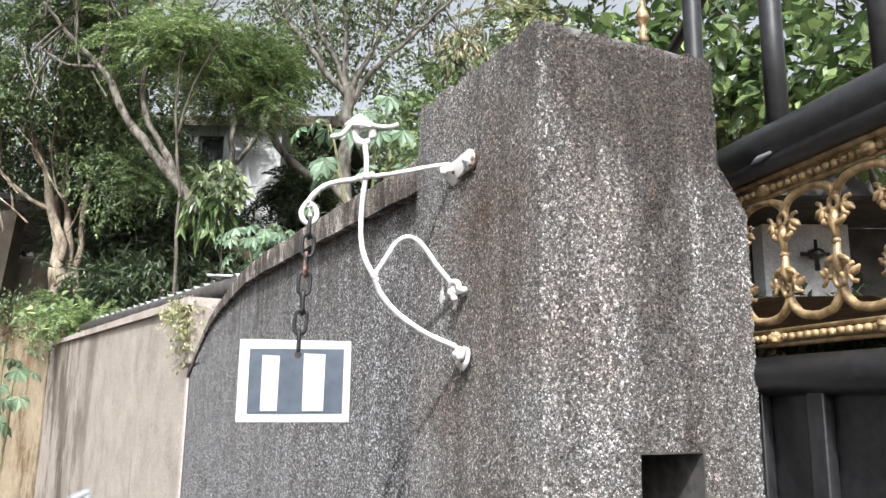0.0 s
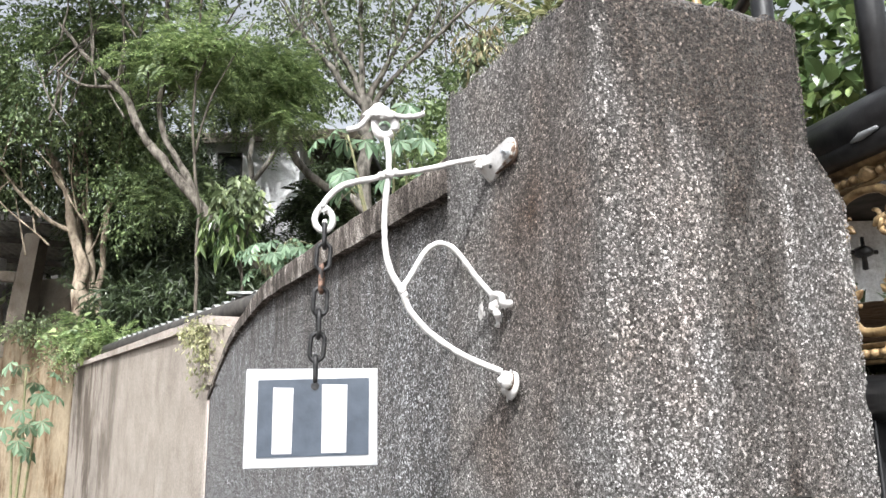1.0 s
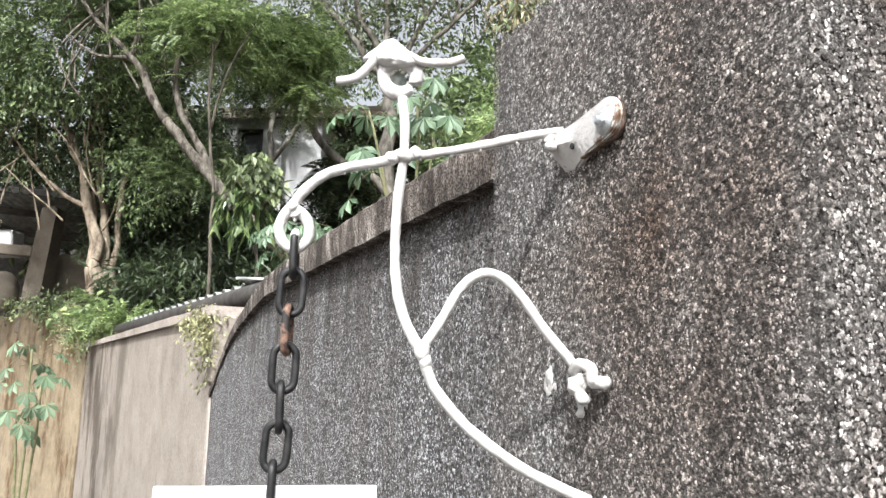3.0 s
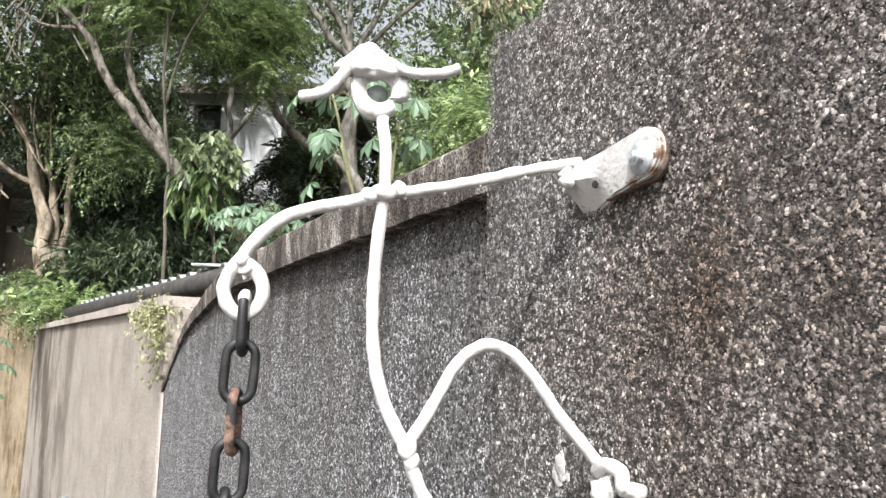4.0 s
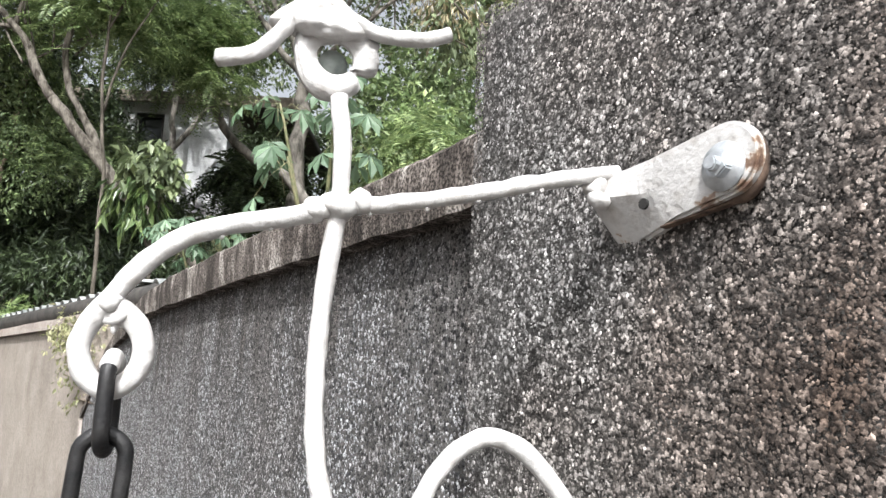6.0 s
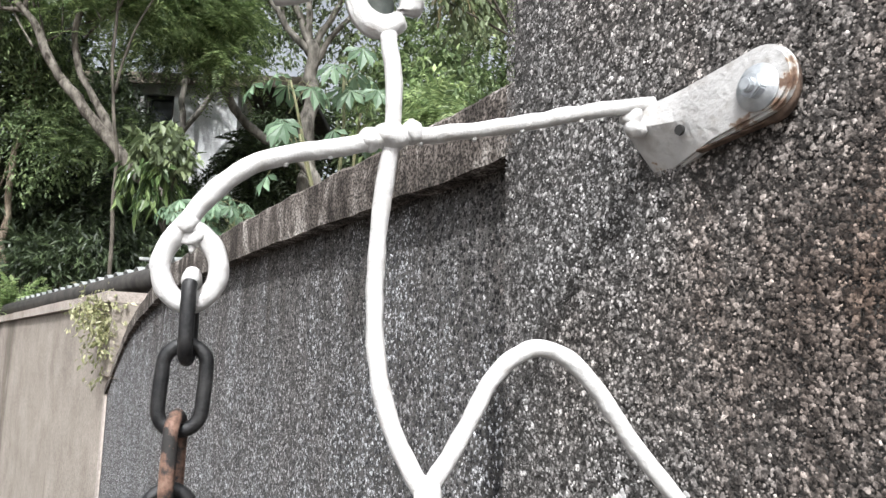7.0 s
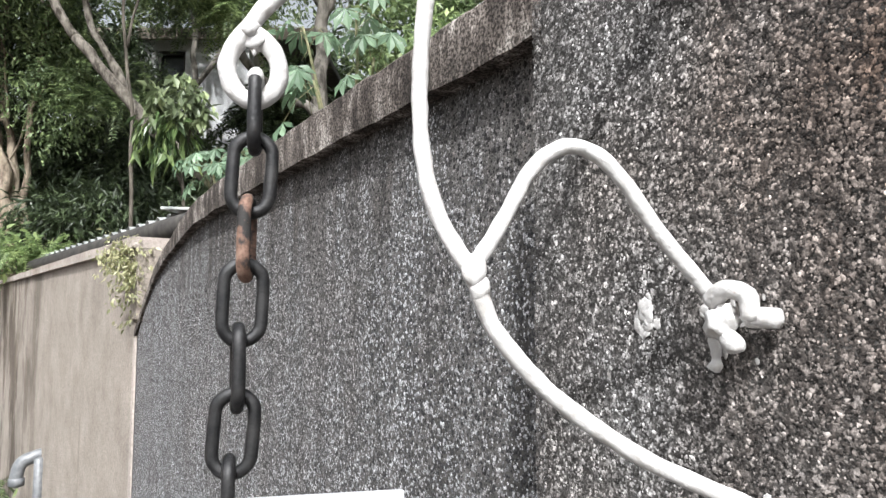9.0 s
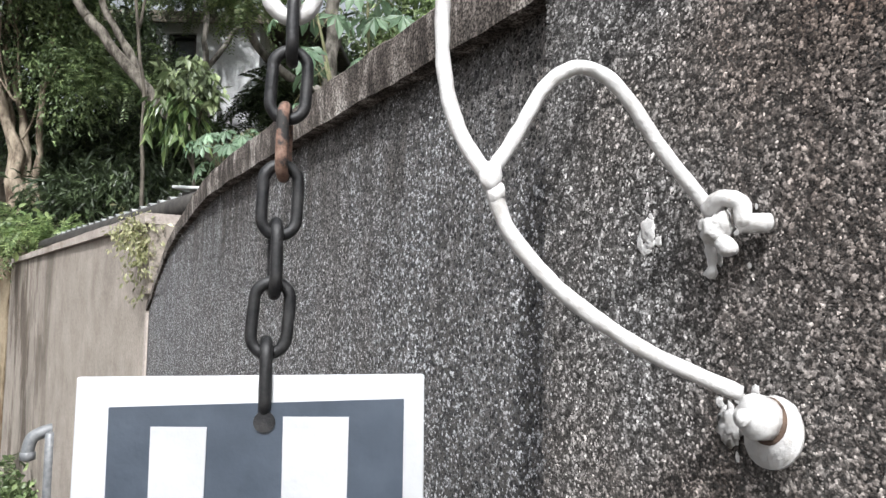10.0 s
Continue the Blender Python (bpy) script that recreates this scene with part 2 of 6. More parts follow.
CHAIN_RUST = rusty_mat()
RUST = simple("rust", (0.045, 0.028, 0.020), (0.15, 0.10, 0.072), 150, 0.85, 0.1, 0.5, 0.001)
ZINC = simple("zinc", (0.42, 0.44, 0.46), (0.62, 0.64, 0.66), 140, 0.45, 0.6, 0.3, 0.001)
PLUG = simple("dull_plug", (0.10, 0.12, 0.11), (0.22, 0.24, 0.22), 90, 0.5)
GATE_BLACK = simple("gate_black", (0.008, 0.008, 0.009), (0.02, 0.02, 0.021), 60, 0.35, 0.0, 0.25, 0.001)
GOLD = simple("gold_paint", (0.135, 0.082, 0.038), (0.42, 0.30, 0.155), 55, 0.45, 0.3, 0.4, 0.002)
SHEET = simple("sheet_metal", (0.2, 0.215, 0.21), (0.42, 0.43, 0.42), 9, 0.5, 0.3)
DARK = simple("dark_timber", (0.015, 0.014, 0.013), (0.05, 0.045, 0.04), 9, 0.8)
PVC = simple("grey_pvc", (0.10, 0.105, 0.11), (0.17, 0.175, 0.18), 20, 0.45)
GLASS_DARK = simple("dark_pane", (0.02, 0.022, 0.025), (0.035, 0.038, 0.04), 3, 0.15)
SOIL = simple("soil", (0.05, 0.035, 0.022), (0.13, 0.09, 0.055), 4, 0.95, 0, 0.6, 0.05)
ASPHALT = simple("asphalt", (0.035, 0.035, 0.035), (0.07, 0.068, 0.065), 30, 0.9, 0, 0.5, 0.01)
BARK_PALE = bark_mat("pale_bark", (0.030, 0.024, 0.019), (0.20, 0.18, 0.155), 17.0)
BARK_PEEL = bark_mat("peeling_bark", (0.07, 0.05, 0.036), (0.40, 0.335, 0.26), 8.0)
BARK_DARK = bark_mat("dark_bark", (0.035, 0.03, 0.024), (0.13, 0.115, 0.095), 8.0)
BARK_GREY = bark_mat("grey_bark", (0.06, 0.055, 0.047), (0.24, 0.22, 0.195), 9.0)
STEM = simple("green_stem", (0.10, 0.12, 0.05), (0.2, 0.18, 0.1), 20, 0.7)
# dark green foliage; in the undergrowth this tone also carries the canopy's shade
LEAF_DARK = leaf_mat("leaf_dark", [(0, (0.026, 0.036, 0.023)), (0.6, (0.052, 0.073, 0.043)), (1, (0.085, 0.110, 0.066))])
LEAF_MID = leaf_mat("leaf_mid", [(0, (0.068, 0.095, 0.051)), (0.6, (0.128, 0.177, 0.092)), (1, (0.218, 0.272, 0.150))])
LEAF_BRIGHT = leaf_mat("leaf_bright", [(0, (0.112, 0.162, 0.081)), (0.6, (0.210, 0.283, 0.142)), (1, (0.330, 0.394, 0.221))], 0.45)
LEAF_OLIVE = leaf_mat("leaf_olive", [(0, (0.070, 0.085, 0.054)), (0.6, (0.137, 0.172, 0.101)), (1, (0.249, 0.286, 0.185))])
LEAF_CASSAVA = leaf_mat("leaf_cassava", [(0, (0.100, 0.160, 0.112)), (0.6, (0.162, 0.240, 0.180)), (1, (0.22, 0.304, 0.24))], 0.4)
LEAF_GLOSSY = leaf_mat("leaf_glossy", [(0, (0.041, 0.067, 0.031)), (0.6, (0.089, 0.136, 0.060)), (1, (0.181, 0.234, 0.106))], 0.35, 0.3)
LEAF_YELLOW = leaf_mat("leaf_yellow", [(0, (0.18, 0.19, 0.105)), (0.6, (0.32, 0.32, 0.205)), (1, (0.44, 0.41, 0.31))], 0.4)
LEAF_DRY = leaf_mat("leaf_dry", [(0, (0.089, 0.068, 0.043)), (0.6, (0.215, 0.172, 0.108)), (1, (0.345, 0.295, 0.203))], 0.3)


# ---- building helpers ----
def mesh_of(name, verts, faces, material, smooth=False):
    me = bpy.data.meshes.new(name)
    me.from_pydata([tuple(v) for v in verts], [], faces)
    me.materials.append(material)
    if smooth:
        me.polygons.foreach_set("use_smooth", [True] * len(me.polygons))
    me.update()
    return me


def from_arrays(name, verts, faces, material, smooth=False):
    """A mesh from numpy arrays whose faces all have the same number of corners."""
    me = bpy.data.meshes.new(name)
    k = faces.shape[1]
    me.vertices.add(len(verts))
    me.vertices.foreach_set("co", verts.astype(np.float32).ravel())
    me.loops.add(faces.size)
    me.loops.foreach_set("vertex_index", faces.astype(np.int32).ravel())
    me.polygons.add(len(faces))
    me.polygons.foreach_set("loop_start", np.arange(len(faces), dtype=np.int32) * k)
    me.polygons.foreach_set("loop_total", np.full(len(faces), k, dtype=np.int32))
    me.polygons.foreach_set("use_smooth", np.full(len(faces), smooth))
    me.materials.append(material)
    me.update(calc_edges=True)
    me.validate()
    return me


def part(name, bm, material, parent=None, label="", smooth=True, at=None):
    """Links a bmesh or a mesh as one object under a thing."""
    if isinstance(bm, bmesh.types.BMesh):
        me = bpy.data.meshes.new(name)
        bm.to_mesh(me)
        bm.free()
        me.materials.append(material)
        me.polygons.foreach_set("use_smooth", [smooth] * len(me.polygons))
    else:
        me = bm
    ob = new(name, me)
    if parent:
        ob.parent = parent
    if at is not None:
        ob.matrix_basis = at
    if label:
        tagged(ob, label)
    return ob


def thing(name, label, category, at=(0, 0, 0), group="", kind=""):
    ob = new(name)
    ob.location = at
    ob.empty_display_size = 0.05
    return tagged(ob, label, category, group, kind)


def box_bm(size, bevel=0.0, segments=2, m=None):
    bm = bmesh.new()
    bmesh.ops.create_cube(bm, size=1, matrix=Matrix.Diagonal((*size, 1)))
    if bevel:
        bmesh.ops.bevel(bm, geom=bm.edges[:], offset=bevel, segments=segments, affect="EDGES", profile=0.5)
    if m:
        bmesh.ops.transform(bm, matrix=m, verts=bm.verts)
    return bm


def join_bm(*bms):
    out = bmesh.new()
    for b in bms:
        tmp = bpy.data.meshes.new("tmp")
        b.to_mesh(tmp)
        b.free()
        out.from_mesh(tmp)
        bpy.data.meshes.remove(tmp)
    return out


def smooth_line(points, steps=6):
    """Catmull-Rom through the points."""
    p = [Vector(q) for q in points]
    p = [2 * p[0] - p[1], *p, 2 * p[-1] - p[-2]]
    out = []
    for i in range(1, len(p) - 2):
        for k in range(steps):
            t = k / steps
            a, b, c, d = p[i - 1], p[i], p[i + 1], p[i + 2]
            out.append(0.5 * (2 * b + (c - a) * t + (2 * a - 5 * b + 4 * c - d) * t * t + (3 * b - a - 3 * c + d) * t ** 3))
    out.append(p[-2])
    return out


def tube_bm(line, radius, sides=12, lumps=0.0, closed=False, freq=60.0):
    """A round tube along a line. radius: a number or one for each point; lumps: uneven paint or bark."""
    bm = bmesh.new()
    n = len(line)
    rad = radius if isinstance(radius, (list, tuple)) else [radius] * n
    rings, side = [], None
    for i in range(n):
        a = line[(i - 1) % n] if closed else line[max(i - 1, 0)]
        b = line[(i + 1) % n] if closed else line[min(i + 1, n - 1)]
        d = (b - a).normalized()
        if side is None:
            side = d.orthogonal().normalized()
        side = (side - d * side.dot(d)).normalized()
        up = d.cross(side)
        ring = []
        for k in range(sides):
            w = 2 * math.pi * k / sides
            v = side * math.cos(w) + up * math.sin(w)
            r = rad[i] * (1 + lumps * noise.noise((line[i] + v * rad[i]) * freq))
            ring.append(bm.verts.new(line[i] + v * r))
        rings.append(ring)
    for i in range(n if closed else n - 1):
        p, q = rings[i], rings[(i + 1) % n]
        for k in range(sides):
            bm.faces.new((p[k], p[(k + 1) % sides], q[(k + 1) % sides], q[k]))
    if not closed:
        for ring, i, s in ((rings[0], 0, 1), (rings[-1], n - 1, -1)):
            d = (line[min(i + 1, n - 1)] - line[max(i - 1, 0)]).normalized()
            tip = bm.verts.new(line[i] - d * s * rad[i] * 0.45)
            for k in range(sides):
                bm.faces.new((ring[(k + 1) % sides], ring[k], tip) if s == 1 else (ring[k], ring[(k + 1) % sides], tip))
    return bm


def blob_bm(centre, radius, squash=(1, 1, 1), lumps=0.25, freq=80.0, sub=3):
    bm = bmesh.new()
    bmesh.ops.create_icosphere(bm, subdivisions=sub, radius=1)
    for v in bm.verts:
        d = v.co.normalized()
        r = radius * (1 + lumps * noise.noise(Vector(centre) * 37 + d * radius * freq))
        v.co = Vector(centre) + Vector((d.x * squash[0], d.y * squash[1], d.z * squash[2])) * r
    return bm


def prism_bm(outline, depth, holes=()):
    """A flat outline in x, z given a thickness along y, centred."""
    bm = bmesh.new()
    front = [bm.verts.new((x, -depth / 2, z)) for x, z in outline]
    back = [bm.verts.new((x, depth / 2, z)) for x, z in outline]
    bm.faces.new(front)
    bm.faces.new(back[::-1])
    n = len(outline)
    for i in range(n):
        bm.faces.new((front[(i + 1) % n], front[i], back[i], back[(i + 1) % n]))
    bmesh.ops.recalc_face_normals(bm, faces=bm.faces)
    return bm


def cylinder_bm(radius, depth, m, sides=24, bevel=0.0, lumps=0.0):
    bm = bmesh.new()
    bmesh.ops.create_cone(bm, cap_ends=True, segments=sides, radius1=radius, radius2=radius, depth=depth)
    if bevel:
        bmesh.ops.bevel(bm, geom=[e for e in bm.edges if len(e.link_faces) == 2 and e.calc_face_angle(0) > 1], offset=bevel, segments=2, affect="EDGES")
    if lumps:
        for v in bm.verts:
            v.co += Vector((noise.noise(v.co * 90), noise.noise(v.co * 90 + Vector((5, 0, 0))), noise.noise(v.co * 90 + Vector((0, 7, 0))))) * lumps
    bmesh.ops.transform(bm, matrix=m, verts=bm.verts)
    return bm


# ---- ground ----
def ground_z(x, y):
    """The road falls gently along the walls."""
    along = -0.53 * x + 0.85 * y
    return -0.25 - 0.055 * max(min(along, 30.0), -20.0)


def build_ground():
    xs = sorted({*np.linspace(-30, 30, 61).round(2), -400, -120, 120, 400})
    verts = [(x, y, ground_z(x, y) - 0.15) for x in xs for y in xs]
    n = len(xs)
    faces = [(i * n + j, (i + 1) * n + j, (i + 1) * n + j + 1, i * n + j + 1) for i in range(n - 1) for j in range(n - 1)]
    tagged(new("ground", mesh_of("ground", verts, faces, SOIL)), "brown earth ground reaching to the horizon", "ground", kind="structure")
    # the road lies beside the walls, on the ground
    v, a = [], Vector((-0.53, 0.848))
    for s in np.linspace(-15, 30, 46):
        for o in np.linspace(0.0, 5.0, 6):
            p = Vector((-0.1, 1.6)) + a * s + Vector((-0.848, -0.53)) * (o + 0.35)
            v.append((p.x, p.y, ground_z(p.x, p.y) - 0.03))
    f = [(i * 6 + j, i * 6 + j + 1, (i + 1) * 6 + j + 1, (i + 1) * 6 + j) for i in range(45) for j in range(5)]
    tagged(new("road", mesh_of("road", v, f, ASPHALT)), "grey asphalt lane along the boundary walls", "road", kind="structure")


build_ground()


def bank_z(x, y):
    """The garden bank that the walls hold back."""
    inward = 0.85 * (x + 1.9) + 0.53 * (y - 5.0)
    return 1.75 + 0.10 * max(0, y - 6) + 0.08 * max(inward, 0) + 0.12 * noise.noise(Vector((x, y, 0)) * 0.7)


def build_bank():
    v, f = [], []
    rows, cols = 44, 30
    for i in range(rows):
        for j in range(cols):
            s, o = -1.2 + i * 0.75, 0.12 + (j / (cols - 1)) ** 1.5 * 30
            p = Vector((-0.28, 2.27)) + Vector((-0.53, 0.848)) * s + Vector((0.848, 0.53)) * o
            v.append((p.x, p.y, bank_z(p.x, p.y) - 0.1))
    f = [(i * cols + j, i * cols + j + 1, (i + 1) * cols + j + 1, (i + 1) * cols + j) for i in range(rows - 1) for j in range(cols - 1)]
    tagged(new("bank", mesh_of("bank", v, f, SOIL, True)), "dark leaf-littered garden bank behind the walls", "ground", kind="structure")


build_bank()

# ---- pier, boundary walls ----
CORNER = Vector((0.154, 1.145, 0))
ALONG = Vector((-0.47, 0.883, 0))      # the wall runs away this way
JAMB = Vector((0.911, 0.411, 0))       # the pier's gate side runs this way
OUT = Vector((-0.883, -0.47, 0))       # towards the road
JAMB_OUT = Vector((0.411, -0.911, 0))
PIER_TOP = 2.162


def pier_width(z):
    """The pier steps in above the gate's top rail."""
    k = min(max((z - 1.87) / 0.085, 0), 1)
    return 0.442 - 0.062 * k * k * (3 - 2 * k)


def build_pier():
    bm = bmesh.new()
    zs = [-0.6, 0.2, 0.8, 1.2] + list(np.linspace(1.3, 2.10, 33)) + [2.118, 2.132, 2.145, 2.153, PIER_TOP]
    rings = []
    for z in zs:
        w, d = pier_width(z), 0.467
        inset = 0.0 if z < 2.13 else 0.012 * ((z - 2.13) / 0.032) ** 2.2
        r = 0.016
        pts = []
        for cu, cv, a0 in ((w - r, r, -90), (w - r, d - r, 0), (r, d - r, 90), (r, r, 180)):
            for k in range(7):
                a = radians(a0 + 15 * k)
                pts.append((cu + r * math.cos(a), cv + r * math.sin(a)))
        full = []
        for i, (u, v) in enumerate(pts):
            u2, v2 = pts[(i + 1) % len(pts)]
            n = max(1, int(math.hypot(u2 - u, v2 - v) / 0.02))
            full += [(u + (u2 - u) * k / n, v + (v2 - v) * k / n) for k in range(n)]
        while rings and len(full) < len(rings[0]):
            full.insert(1, ((full[0][0] + full[1][0]) / 2, (full[0][1] + full[1][1]) / 2))
        full = full[:len(rings[0])] if rings else full
        ring = []
        for u, v in full:
            u2 = min(max(u, inset), w - inset)
            v2 = min(max(v, inset), d - inset)
            p = CORNER + JAMB * u2 + ALONG * v2
            p.z = z
            e = 0.0008 * noise.noise(p * 26) - 0.0022
            if z > 2.12:
                e += 0.003 * noise.noise(p * 18) - 0.001
                p.z += 0.008 * noise.noise(p * 14)
            ring.append(bm.verts.new(p + (OUT if v2 > 0.02 and u < 0.03 else JAMB_OUT) * e))
        rings.append(ring)
    n = len(rings[0])
    for a, b in zip(rings, rings[1:]):
        for k in range(n):
            bm.faces.new((a[k], a[(k + 1) % n], b[(k + 1) % n], b[k]))
    bm.faces.new(rings[-1])
    bmesh.ops.recalc_face_normals(bm, faces=bm.faces)
    me = bpy.data.meshes.new("pier")
    bm.to_mesh(me)
    bm.free()
    me.materials.append(MORTAR)
    solid = new("pier_solid", me)
    # the recess for letters on the gate side is cut through the face
    cut = new("pier_cut", bpy.data.meshes.new("pier_cut"))
    cb = box_bm((0.126, 0.56, 0.17), m=Matrix.Translation(CORNER + JAMB * 0.247 + Vector((0, 0, 1.366))) @ pose(0, 0, 0, 0, 0, 24.3))
    cb.to_mesh(cut.data)
    cb.free()
    bo = solid.modifiers.new("cut", "BOOLEAN")
    bo.object, bo.operation, bo.solver = cut, "DIFFERENCE", "EXACT"
    bpy.context.view_layer.update()
    done = bpy.data.meshes.new_from_object(solid.evaluated_get(bpy.context.evaluated_depsgraph_get()))
    bpy.data.objects.remove(solid)
    bpy.data.objects.remove(cut)
    done.name = "gate_pier"
    ob = new("gate_pier", done)
    return tagged(ob, "square gate pier of weathered grey stone-dash render, stained dark", "gate pier", kind="structure")


pier = build_pier()


def chips(name, origin, eu, ez, nrm, ulen, zlen, step, material, parent, label, keep, seed, rise=0.25, grow=1.0):
    """Stone chips thrown on a face: five-sided pieces, each its own tone."""
    rng = np.random.default_rng(seed)
    nu, nz = int(ulen / step), int(zlen / step)
    uu, zz = np.meshgrid(np.arange(nu), np.arange(nz), indexing="ij")
    u = ((uu + 0.5 * (zz % 2)).ravel() + rng.uniform(-0.42, 0.42, nu * nz)) * step
    z = (zz.ravel() + rng.uniform(-0.42, 0.42, nu * nz)) * step
    ok = keep(u, z)
    u, z = u[ok], z[ok]
    n = len(u)
    size = grow * step * np.clip(rng.lognormal(-0.5, 0.38, n), 0.28, 1.2)
    size *= np.where(rng.random(n) < 0.02, 1.3, 1.0)
    c = np.array(origin)[None] + u[:, None] * np.array(eu)[None] + z[:, None] * np.array(ez)[None]
    ang = rng.uniform(0, 6.283, n)[:, None] + np.arange(5)[None] * 1.2566 + rng.uniform(-0.35, 0.35, (n, 5))
    rr = size[:, None] * rng.uniform(0.5, 1.35, (n, 5))
    eu, ez, nrm = (np.array(q) for q in (eu, ez, nrm))
    ring = c[:, None] + (rr * np.cos(ang))[..., None] * eu + (rr * np.sin(ang))[..., None] * ez - nrm * 0.0001
    top = c + nrm * (size * rng.uniform(0.35, 1.0, n) * rise)[:, None] + (rng.uniform(-0.3, 0.3, n) * size)[:, None] * eu + (rng.uniform(-0.3, 0.3, n) * size)[:, None] * ez
    verts = np.concatenate([ring, top[:, None]], 1).reshape(-1, 3)
    base = np.arange(n)[:, None] * 6
    faces = np.concatenate([base + np.array([[k, (k + 1) % 5, 5]]) for k in range(5)], 0)
    me = from_arrays(name, verts, faces, material)
    ob = part(name, me, material, parent, label)
    tagged(ob, kind="stuff")
    return ob


UP = (0, 0, 1)
rag = lambda u: 0.006 * np.sin(u * 61) + 0.004 * np.sin(u * 143 + 1)
off_recess = lambda u, z: ~((u > 0.182) & (u < 0.312) & (z > 0.18) & (z < 0.354))
in_step = lambda u, z: u < np.interp(z + 1.1, [1.87, 1.9125, 1.955], [0.436, 0.406, 0.374])
thin = lambda u, z, share: np.modf(np.abs(np.sin(u * 9173.1 + z * 5231.7)) * 7919.3)[0] < share
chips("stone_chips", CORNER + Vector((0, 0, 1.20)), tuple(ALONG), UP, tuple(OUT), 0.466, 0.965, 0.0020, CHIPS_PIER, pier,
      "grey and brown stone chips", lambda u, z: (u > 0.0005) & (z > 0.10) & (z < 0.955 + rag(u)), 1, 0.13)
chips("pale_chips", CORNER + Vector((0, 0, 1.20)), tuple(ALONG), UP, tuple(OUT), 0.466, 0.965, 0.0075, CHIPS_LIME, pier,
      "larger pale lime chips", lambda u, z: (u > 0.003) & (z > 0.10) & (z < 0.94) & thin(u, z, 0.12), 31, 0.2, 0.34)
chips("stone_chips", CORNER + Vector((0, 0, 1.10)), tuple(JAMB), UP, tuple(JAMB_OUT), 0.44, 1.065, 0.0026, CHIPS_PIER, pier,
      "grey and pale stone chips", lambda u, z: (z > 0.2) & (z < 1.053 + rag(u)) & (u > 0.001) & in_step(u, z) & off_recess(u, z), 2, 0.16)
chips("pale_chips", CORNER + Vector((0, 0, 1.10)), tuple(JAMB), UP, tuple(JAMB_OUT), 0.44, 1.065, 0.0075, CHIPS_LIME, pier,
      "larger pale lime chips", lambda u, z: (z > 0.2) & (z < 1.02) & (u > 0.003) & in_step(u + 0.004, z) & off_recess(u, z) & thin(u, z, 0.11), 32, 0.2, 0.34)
chips("stone_chips", CORNER + Vector((0, 0, PIER_TOP - 0.006)), tuple(JAMB), tuple(ALONG), UP, 0.37, 0.46, 0.0075, CHIPS_PIER, pier,
      "dark stone chips", lambda u, z: (u > 0.012) & (z > 0.012), 3)

WALL_DIR = Vector((-0.49, 0.872, 0))
WALL_IN = Vector((0.872, 0.49, 0))
WALL_O = Vector((-0.283, 2.27, 0))


WALL_S = (-1.0, -0.5, 0.4, 0.9, 1.41, 1.7, 2.12, 2.4, 2.58, 2.8, 3.08)
WALL_Z = (2.048, 2.052, 2.052, 2.048, 2.038, 2.014, 1.952, 1.89, 1.83, 1.74, 1.59)


def wall_top(s):
    """Underside of the coping; the far end sweeps down."""
    return float(np.interp(s, WALL_S, WALL_Z))


